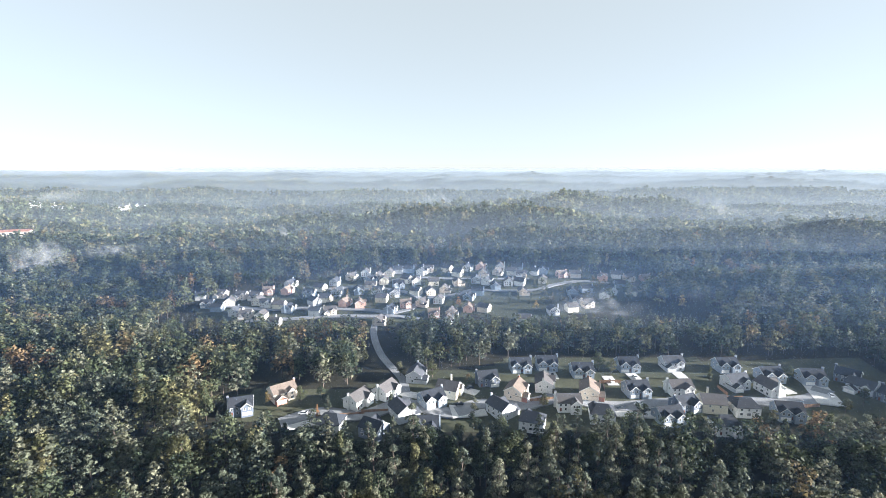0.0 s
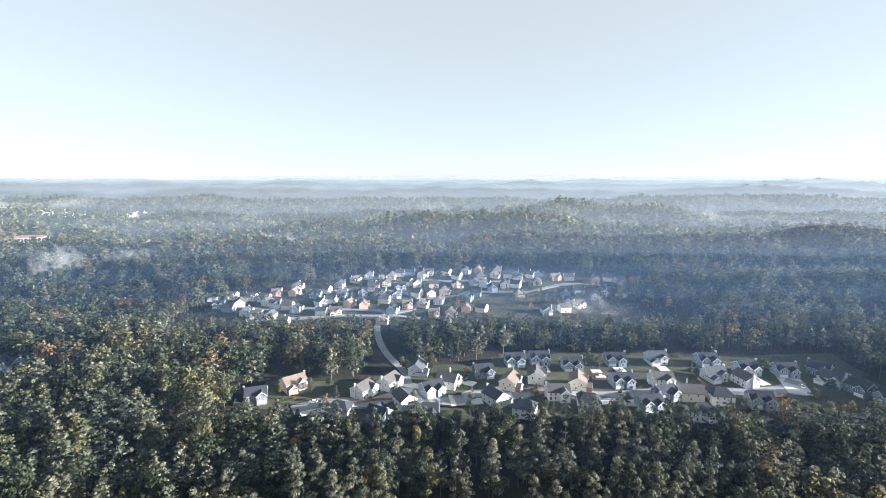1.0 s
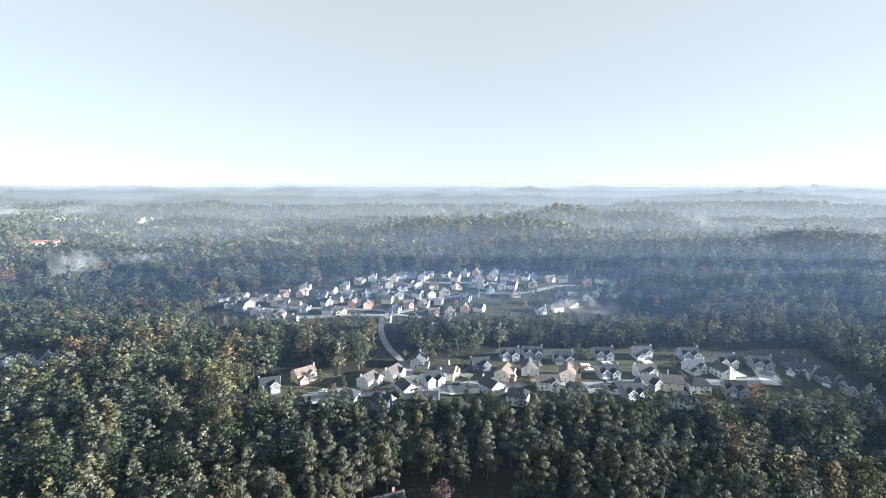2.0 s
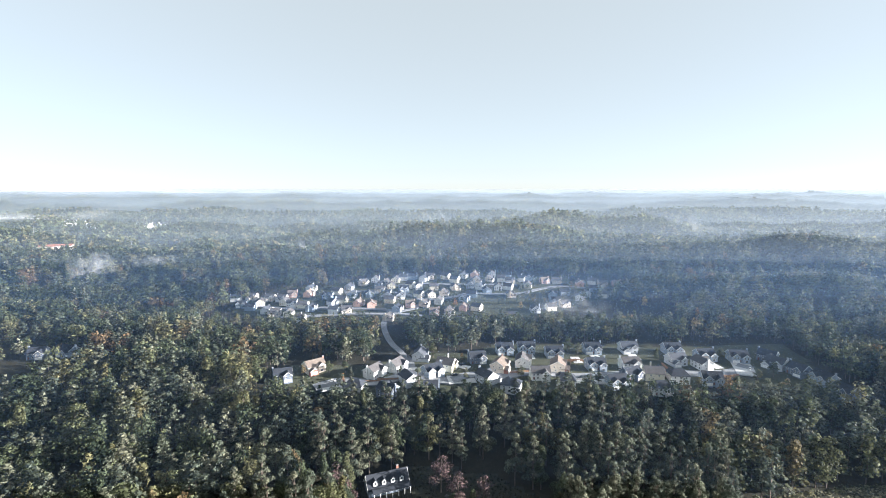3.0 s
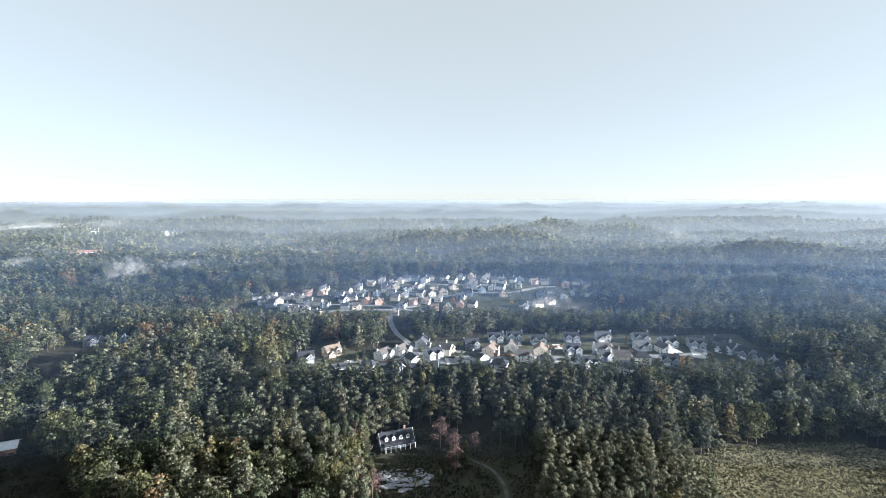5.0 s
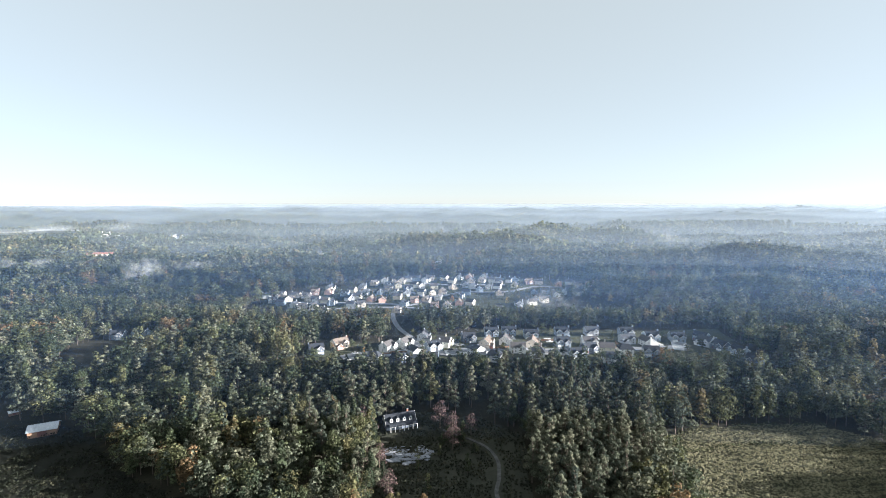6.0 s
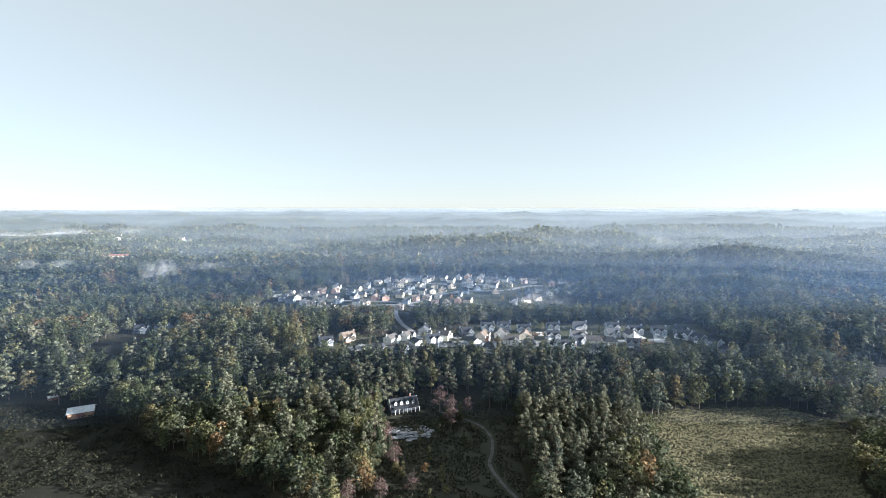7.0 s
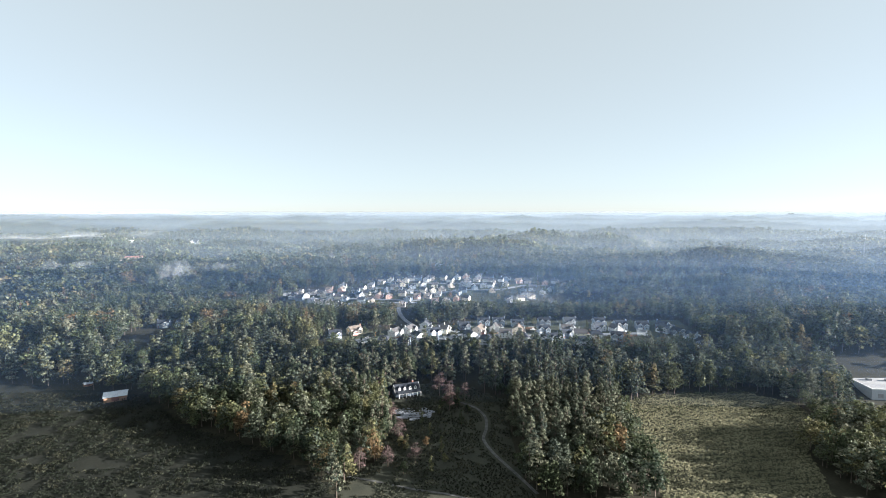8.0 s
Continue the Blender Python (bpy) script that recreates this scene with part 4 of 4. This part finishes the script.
def wooded(x, y):
    """Where trees may stand."""
    ok = ~inside(x, y, NEAR_TOWN) & (away(x, y, NEAR_STREET) > 8) & ~inside(x, y, YARD) & ~inside(x, y, FIELD) & ~inside(x, y, DEPOT)
    ok &= ~inside(x, y, WEST_FIELD) | ((rng.rand(x.size) < 0.003) & (y > 340))
    ok &= (away(x, y, LINK_ROAD) > 6.5) & ~inside(x, y, [(-14, 500), (-44, 500), (-56, 572), (-40, 572)])
    ok &= ~inside(x, y, FAR_TOWN) | (rng.rand(x.size) < 0.75)
    for s in FAR_STREETS:
        ok &= away(x, y, s) > 4.5
    ok &= np.hypot((x + 268) / 30, (y - 474) / 40) > 1
    near_house = np.min(np.hypot(x[:, None] - HX, y[:, None] - HY), axis=1) < np.where(y < 560, 9.5, np.where(y < 720, 6.5, 19.0))
    return ok & ~near_house


def grown(x, y, h):
    """Tree heights: cut back on the slopes below the two settlements, small inside the upper one."""
    x, y = np.asarray(x, float), np.asarray(y, float)
    ground = land(x, y)
    for view, south, north, west, east in ((330, 412, 462, -112, 262), (214, 470, 606, -200, 195)):
        room = 116 - view * (y - 163) / 860 - ground + 3.0 * np.sin(x * 0.31 + y * 0.17) + 1.5 * np.sin(x * 0.83)
        part_of = (y > south) & (y < north) & (x > west) & (x < east)
        h = np.where(part_of, np.minimum(h, np.maximum(room, 3.5)), h)
    h = np.where((x > 258) & (x < 345) & (y > 338) & (y < 384), 0.6 * h, h)      # wood east of the meadow, made lower to let a streak of sun in
    return np.where(inside(x, y, FAR_TOWN), 0.42 * h, h)


def clump(x, y, size):
    """Slow variation over the wood, about -1 to 1."""
    return np.array([noise.fractal((a / size, b / size, 3.3), 0.8, 2.1, 3) for a, b in zip(x, y)])


# foreground: single trees, the rest of the wood as one mass
X, Y = scatter(-440, 460, 264, 468, 7.2)
k = in_view(X, Y) & wooded(X, Y)
X, Y = X[k], Y[k]
c = clump(X, Y, 26)
k = (c > -0.3) | (rng.rand(len(X)) < 0.3) | (Y > 425) | inside(X, Y, GROVE) | ((X > 272) & (X < 335))
X, Y = X[k], Y[k]
# the trees that stand nearest to the flight line and along the clearings are things of their own
score = np.abs(X - 25) + np.abs(Y - 380) * 0.9
order = np.argsort(score)
FG = order[:300]
REST = order[300:]
for i in FG:
    east = X[i] > 20
    kind = rng.choice(7, p=[0.26, 0.2, 0.24, 0.1, 0.08, 0.06, 0.06] if east else [0.16, 0.14, 0.14, 0.18, 0.14, 0.1, 0.14])
    s = rng.uniform(0.8, 1.25)
    if inside(X[i:i + 1], Y[i:i + 1], GROVE)[0]:
        kind, s = rng.choice(3), rng.uniform(0.85, 1.15)
    s = float(grown(X[i], Y[i], 25 * s)) / 25
    tr = place(NEAR_TREES[kind], pose(X[i], Y[i], land1(X[i], Y[i]), 0, 0, rng.uniform(0, 360)))
    tr.scale = (s * rng.uniform(0.8, 1.05), s * rng.uniform(0.8, 1.05), s)


def mass(name, xs, ys, protos, picks, heights, leaf_mats, label, stems=True):
    """Many trees joined into one mesh: leaf clumps, and a tapered stem each."""
    parts_v, parts_m = [], []
    for pi, (tris, mi) in enumerate(protos):
        sel = np.where(picks == pi)[0]
        if not len(sel):
            continue
        a = rng.uniform(0, 6.28, len(sel))
        c, s = np.cos(a), np.sin(a)
        V = tris.reshape(-1, 3)
        h = heights[sel]
        wd = h * rng.uniform(0.95, 1.35, len(sel))
        P = np.empty((len(sel), len(V), 3), np.float32)
        P[:, :, 0] = (V[None, :, 0] * c[:, None] - V[None, :, 1] * s[:, None]) * wd[:, None] + xs[sel][:, None]
        P[:, :, 1] = (V[None, :, 0] * s[:, None] + V[None, :, 1] * c[:, None]) * wd[:, None] + ys[sel][:, None]
        P[:, :, 2] = V[None, :, 2] * h[:, None] + land(xs[sel], ys[sel])[:, None]
        parts_v.append(P.reshape(-1, 3))
        parts_m.append(np.full(len(sel) * len(tris), mi))
    if stems:
        z = land(xs, ys)
        r = 0.013 * heights
        ang = np.arange(3) * 2.094
        base = np.stack([xs[:, None] + r[:, None] * np.cos(ang), ys[:, None] + r[:, None] * np.sin(ang), np.repeat(z[:, None] - 0.5, 3, 1)], 2)
        top = np.stack([xs, ys, z + heights * 0.75], 1)
        T = np.stack([np.stack([base[:, i], base[:, (i + 1) % 3], top], 1) for i in range(3)], 1)
        parts_v.append(T.reshape(-1, 3).astype(np.float32))
        parts_m.append(np.full(len(xs) * 3, len(leaf_mats)))
    V = np.concatenate(parts_v)
    ob = new(name, mesh_from_arrays(name, V, np.arange(len(V)).reshape(-1, 3), leaf_mats + [M_BARK], np.concatenate(parts_m)))
    return tagged(ob, label, "forest", kind="stuff")


def protos(seed, kinds, n, size, count=3):
    r = np.random.RandomState(seed)
    return [(crown_shape(r, k, n, size)[0], m) for k, m in kinds for _ in range(count)]


KINDS = (("pine", 0), ("oak", 1), ("poplar", 1))
xr, yr = X[REST], Y[REST]
close = (xr > -330) & (xr < 330)
PICK = [0.15] * 3 + [0.13] * 3 + [0.0533] * 2 + [0.0534]
for sel, pr in ((close, protos(31, KINDS, 480, 0.026)), (~close, protos(35, KINDS, 200, 0.041))):
    xs, ys = xr[sel], yr[sel]
    hs = grown(xs, ys, rng.uniform(16, 27, len(xs)) + 6 * clump(xs, ys, 30))
    mass("forest", xs, ys, pr, rng.choice(9, len(xs), p=PICK), hs, [M_PINE, M_LEAF], "mixed pine and autumn broadleaf wood in the foreground")

X, Y = scatter(-760, 760, 468, 760, 7.4)
k = in_view(X, Y, 5) & wooded(X, Y)
X, Y = X[k], Y[k]
c = clump(X, Y, 38)
k = (c > -0.42) | (rng.rand(len(X)) < 0.3)
X, Y, c = X[k], Y[k], c[k]
hs = grown(X, Y, rng.uniform(13, 20, len(X)) + 4.5 * c)
close = (Y < 700) & (X > -420) & (X < 420)
PICK = [0.09] * 3 + [0.19] * 3 + [0.0533] * 2 + [0.0534]
for sel, pr in ((close, protos(32, KINDS, 210, 0.039)), (~close, protos(36, KINDS, 90, 0.062))):
    mass("forest", X[sel], Y[sel], pr, rng.choice(9, int(sel.sum()), p=PICK), hs[sel], [M_PINE, M_LEAF], "mixed autumn wood around the settlements")

X, Y = scatter(-1460, 1500, 760, 1520, 9.5)
k = in_view(X, Y, 5) & wooded(X, Y)
X, Y = X[k], Y[k]
c = clump(X, Y, 60)
k = (c > -0.3) | (rng.rand(len(X)) < 0.25)
X, Y, c = X[k], Y[k], c[k]
P3 = protos(33, KINDS, 32, 0.105)
mass("forest", X, Y, P3, rng.choice(9, len(X), p=[0.08] * 3 + [0.2] * 3 + [0.0533] * 2 + [0.0534]), rng.uniform(13, 21, len(X)) + 7 * c, [M_LEAF_FAR, M_LEAF_FAR], "hazy autumn forest on the far hills", stems=False)

# the wood goes on below and behind the flight line
X, Y = scatter(-400, 420, -90, 232, 9.5)
k = Y < 226
X, Y = X[k], Y[k]
mass("forest", X, Y, protos(37, KINDS, 64, 0.075), rng.choice(9, len(X)), rng.uniform(13, 20, len(X)), [M_PINE, M_LEAF], "mixed pine and autumn broadleaf wood in the foreground")

# farthest hills: open tufts
gap = 21.0
X, Y = scatter(-4200, 4700, 1520, 4700, gap)
k = in_view(X, Y, 5)
X, Y = X[k], Y[k]
c = clump(X, Y, 150)
k = c > -0.3
X, Y, c = X[k], Y[k], c[k]
P4 = protos(34, KINDS, 8, 0.28)
mass("forest", X, Y, P4, rng.choice(9, len(X)), rng.uniform(13, 20, len(X)) + 8 * c, [M_LEAF_FAR, M_LEAF_FAR], "dim wooded hills towards the horizon", stems=False)


# bare and shrubby trees in the yard of the dormered house
BARE = [detailed_tree(41, "oak", 12, M_PURPLE, "small half-bare tree with purple-brown twigs", 900), detailed_tree(42, "poplar", 10, M_LEAF, "young yellow-green tree in the yard", 900)]
for x, y, kd, sc in ((-50, 396, 0, 1.2), (-45, 388, 0, 1.1), (-40, 380, 1, 1.0), (0, 398, 0, 1.3), (8, 390, 0, 1.1), (14, 380, 1, 1.2), (8, 374, 0, 1.2), (0, 366, 1, 0.6), (-34, 352, 0, 1.1), (-30, 340, 1, 1.0), (-12, 352, 1, 0.7), (-26, 326, 0, 1.1), (-20, 314, 1, 0.9), (-6, 330, 1, 0.9), (-14, 300, 0, 0.9), (2, 312, 1, 0.9), (-30, 296, 0, 0.9), (16, 350, 1, 0.9), (-44, 312, 1, 1.1), (-40, 334, 0, 1.2), (-4, 290, 1, 0.8), (-46, 290, 0, 1.0), (-36, 366, 1, 1.0), (20, 390, 0, 1.0)):
    tr = place(BARE[kd], pose(x, y, land1(x, y), 0, 0, 53 * x))
    tr.scale = (1.5 * sc, 1.5 * sc, 1.3 * sc)
    tagged(tr, group="yard trees")

def scrub(poly, gap, size, material, label):
    """Low bushes and rank grass over rough ground."""
    xs, ys = scatter(min(q[0] for q in poly), max(q[0] for q in poly), min(q[1] for q in poly), max(q[1] for q in poly), gap)
    keep = inside(xs, ys, poly) & (away(xs, ys, TRACK) > 3.0)
    xs, ys = xs[keep], ys[keep]
    keep = clump(xs, ys, 14) > -0.25
    xs, ys = xs[keep], ys[keep]
    hgt = size * (0.5 + 0.9 * rng.rand(len(xs)))
    base = np.stack([xs, ys, land(xs, ys) + 0.5 * hgt], 1)
    n = 9
    dirs = rng.normal(size=(n * len(xs), 3))
    dirs /= np.linalg.norm(dirs, axis=1)[:, None]
    dirs[:, 2] = np.abs(dirs[:, 2])
    T = leaf_tris(rng, np.repeat(base, n, 0) + dirs * np.repeat(hgt, n)[:, None] * np.array([0.7, 0.7, 0.45]), dirs, 0.45)
    ob = new("scrub", mesh_from_arrays("scrub", T.reshape(-1, 3), np.arange(T.shape[0] * 3).reshape(-1, 3), [material]))
    tagged(ob, label, "scrub", kind="stuff")


# bush colours lowered as well, painting the shade over the west field
M_SHADE_SCRUB = foliage("shade_darkened_scrub", [(0.0, (0.012, 0.015, 0.01)), (0.6, (0.02, 0.024, 0.016)), (1.0, (0.034, 0.035, 0.022))], 6.0)
scrub([(-330, 400), (-240, 398), (-169, 343), (-120, 320), (-71, 290), (-53, 264), (-420, 262), (-420, 404)], 2.1, 1.9, M_SHADE_SCRUB, "rank scrub over the west field, coloured dark to paint the shade")
scrub([(132, 388), (172, 398), (212, 403), (252, 403), (262, 400), (212, 399), (172, 394), (140, 385)], 2.2, 2.0, M_LEAF, "low hedge of lit bushes along the meadow's edge")
scrub([(139, 372), (185, 380), (235, 382), (262, 378), (235, 379), (185, 376), (141, 368)], 2.6, 1.5, M_LEAF, "straggling line of bushes across the meadow")
M_WEEDS = foliage("rough_yard_weeds", [(0.0, (0.026, 0.031, 0.022)), (0.6, (0.042, 0.047, 0.032)), (1.0, (0.07, 0.068, 0.045))], 5.0)
scrub(YARD, 1.7, 0.7, M_WEEDS, "dark rough grass and low bushes in the yard")

# tall trees that stand out of the wood beside the western field and the yard
for x, y, kd, h in ((-164, 428, 5, 29), (-138, 434, 2, 26), (-196, 424, 3, 26), (-226, 426, 6, 25), (-252, 422, 3, 24), (-108, 430, 6, 27), (-72, 390, 0, 30), (-88, 404, 2, 28), (-60, 372, 2, 26), (22, 418, 0, 30), (34, 424, 2, 30), (8, 424, 1, 28), (48, 414, 2, 27), (-112, 378, 1, 24), (-134, 362, 5, 18)):
    tr = place(NEAR_TREES[kd], pose(x, y, land1(x, y), 0, 0, 29 * x))
    sc = h / (26, 24, 28, 21, 19, 22, 23)[kd]
    tr.scale = (sc * 0.95, sc * 0.95, sc)

# rounded leafy trees and a dark young pine round the house and the stone
for x, y, kd, sc in ((6, 386, 4, 0.5), (13, 378, 3, 0.5), (21, 368, 4, 0.42), (2, 376, 6, 0.42), (-13, 364, 0, 0.3), (-40, 350, 4, 0.55), (-34, 338, 3, 0.5), (-48, 376, 6, 0.5), (-44, 326, 4, 0.5), (-24, 318, 3, 0.42), (-8, 320, 4, 0.4), (-38, 304, 6, 0.45), (4, 300, 4, 0.38), (-20, 288, 3, 0.4)):
    tr = place(NEAR_TREES[kd], pose(x, y, land1(x, y), 0, 0, 41 * x))
    tr.scale = (sc * 1.15, sc * 1.15, sc)
    tagged(tr, "small leafy tree in the rough yard", group="yard trees")

# rough grass tufts standing in mown rows on the meadow
tx, ty = scatter(115, 285, 262, 404, 1.15)
ty = np.round(ty / 5.2) * 5.2 + rng.normal(scale=1.5, size=ty.size) + 0.12 * tx - 20
k = inside(tx, ty, FIELD)
tx, ty = tx[k], ty[k]
p = np.stack([tx, ty, land(tx, ty) + 0.35], 1)
d = np.tile(np.array([[0.2, -0.3, 0.9]]), (len(p), 1))
T = leaf_tris(rng, np.repeat(p, 4, 0) + rng.normal(scale=(0.5, 0.35, 0.25), size=(4 * len(p), 3)), np.repeat(d, 4, 0), 0.45)
tagged(new("grass_tufts", mesh_from_arrays("grass_tufts", T.reshape(-1, 3), np.arange(T.shape[0] * 3).reshape(-1, 3), [M_FIELD])), "dry grass tufts in rows on the meadow", "grass", kind="stuff")

# yellow and orange crowns along the edge of the wood before the farther houses
M_YELLOW = foliage("yellow_autumn_leaves", [(0.0, (0.2, 0.17, 0.06)), (0.5, (0.27, 0.2, 0.07)), (1.0, (0.3, 0.16, 0.07))], 11.0)
AUTUMN = [detailed_tree(61, "oak", 15, M_YELLOW, "broad tree in yellow autumn leaf", 1000), detailed_tree(62, "poplar", 15, M_YELLOW, "upright tree in orange autumn leaf", 1000)]
for x, y, kd, sc in ((115, 560, 0, 0.7), (106, 566, 1, 0.6), (126, 556, 0, 0.7), (148, 562, 0, 0.8), (156, 566, 1, 0.7), (34, 562, 0, 0.6), (62, 560, 0, 0.7), (90, 558, 1, 0.7), (-81, 566, 0, 0.7), (-20, 568, 1, 0.6),
                     (-100, 572, 0, 0.6), (70, 600, 0, 0.6), (-76, 622, 1, 0.5), (180, 600, 0, 0.8), (-88, 474, 0, 0.5), (-60, 462, 1, 0.5), (12, 606, 0, 0.6), (214, 575, 1, 0.8)):
    tr = place(AUTUMN[kd], pose(x, y, land1(x, y), 0, 0, 71 * x))
    tr.scale = (sc, sc, sc)
    tagged(tr, group="autumn trees")

# garden trees between the near houses
for x, y, kd, sc in ((-72, 476, 4, 0.5), (-56, 466, 1, 0.4), (-62, 478, 3, 0.4), (-26, 472, 5, 0.35), (14, 494, 4, 0.4), (15, 464, 1, 0.42), (90, 512, 3, 0.6), (96, 508, 4, 0.55), (50, 470, 4, 0.45), (148, 500, 5, 0.4),
                     (192, 500, 4, 0.5), (96, 462, 3, 0.4), (-6, 504, 6, 0.5), (-24, 506, 4, 0.5), (88, 457, 4, 0.4), (14, 455, 3, 0.42), (120, 456, 6, 0.35), (156, 459, 3, 0.35), (196, 466, 4, 0.45), (210, 472, 3, 0.5)):
    tr = place(NEAR_TREES[kd], pose(x, y, land1(x, y), 0, 0, 37 * x))
    tr.scale = (sc * 1.1, sc * 1.1, sc)
    tagged(tr, "small garden tree beside the houses", group="garden trees")


# ---- morning haze: thin tinted sheets one behind another, and low mist ----
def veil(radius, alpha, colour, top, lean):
    """A thin tinted sheet that paints haze; it slopes down with the distance, so that the low sun falls on it from
    above.
    """
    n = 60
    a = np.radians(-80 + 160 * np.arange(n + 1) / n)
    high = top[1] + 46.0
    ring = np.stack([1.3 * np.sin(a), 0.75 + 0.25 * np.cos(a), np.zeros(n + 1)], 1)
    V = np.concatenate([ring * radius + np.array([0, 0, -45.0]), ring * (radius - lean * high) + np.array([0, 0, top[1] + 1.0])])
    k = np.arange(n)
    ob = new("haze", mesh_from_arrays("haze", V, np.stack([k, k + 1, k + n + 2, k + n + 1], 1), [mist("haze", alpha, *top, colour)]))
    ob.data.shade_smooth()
    tagged(ob, "see-through sheet tinted blue to paint the morning haze", "haze", kind="stuff")


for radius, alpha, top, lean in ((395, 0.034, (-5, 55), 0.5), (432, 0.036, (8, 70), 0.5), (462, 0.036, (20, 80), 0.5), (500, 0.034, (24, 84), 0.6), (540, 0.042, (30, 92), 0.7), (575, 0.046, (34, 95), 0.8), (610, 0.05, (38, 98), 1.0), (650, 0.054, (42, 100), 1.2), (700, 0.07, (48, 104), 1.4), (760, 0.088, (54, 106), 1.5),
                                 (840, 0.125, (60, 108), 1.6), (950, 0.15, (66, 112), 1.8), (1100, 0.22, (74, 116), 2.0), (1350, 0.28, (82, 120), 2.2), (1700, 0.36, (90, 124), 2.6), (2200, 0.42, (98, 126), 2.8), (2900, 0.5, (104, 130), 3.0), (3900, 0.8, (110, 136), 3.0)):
    # haze light is put into the sheet colour: bluer near, paler farther off
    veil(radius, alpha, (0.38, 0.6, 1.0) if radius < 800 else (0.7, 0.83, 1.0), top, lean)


def wisp(x, y, z, w, h, seed, alpha):
    """A small drifting patch of mist: a bulging soft-edged sheet."""
    n, m_ = 28, 12
    V, D = [], []
    for j in range(m_ + 1):
        for i in range(n + 1):
            u, v = 2 * i / n - 1, j / m_
            bulge = math.cos(u * 1.4) * math.sin(math.pi * min(1, v * 1.05)) * w * 0.08
            V.append((u * w / 2, -bulge + 2 * noise.noise((u * 3, v * 3, seed)), v * h * (0.75 + 0.5 * noise.noise((u * 2.5, seed, 0.0)))))
            D.append(max(0, 1 - u * u) ** 0.9 * min(1, 6 * v) * (1 - v) ** 0.6)
    F = [(j * (n + 1) + i, j * (n + 1) + i + 1, (j + 1) * (n + 1) + i + 1, (j + 1) * (n + 1) + i) for j in range(m_) for i in range(n)]
    ob = new("mist", mesh_from_arrays("mist", np.array(V), np.array(F), [mist("mist_patch", alpha, 900, 1000, (0.85, 0.88, 0.92), 8.0 / w, 1.0)]))
    at = ob.data.attributes.new("mist_amount", "FLOAT", "POINT")
    at.data.foreach_set("value", np.array(D, np.float32))
    ob.data.shade_smooth()
    ob.matrix_basis = pose(x, y, land1(x, y) + z, 0, 0, math.degrees(math.atan2(-x, y)))
    tagged(ob, "low white morning mist drifting over the treetops", "mist", group="mist patches", kind="stuff")


for x, y, z, w, h, al in ((-360, 671, 10, 46, 30, 0.4), (-515, 690, 8, 70, 24, 0.36), (112, 590, 8, 70, 20, 0.34), (-162, 744, 14, 50, 18, 0.4), (-304, 690, 18, 50, 16, 0.3), (219, 589, 12, 90, 14, 0.14),
                          (394, 950, 16, 60, 30, 0.3), (510, 960, 12, 200, 18, 0.42), (-14, 1180, 16, 70, 34, 0.4), (-720, 960, 22, 330, 20, 0.5),
                          (-1500, 2700, 24, 1500, 40, 0.6), (-400, 3150, 26, 1700, 34, 0.6), (900, 3200, 26, 1800, 34, 0.6), (-2100, 2700, 20, 1500, 46, 0.65),
                          (2300, 2500, 24, 1500, 40, 0.6)):
    wisp(x, y, z - 6, w, h, x * 0.013, al)
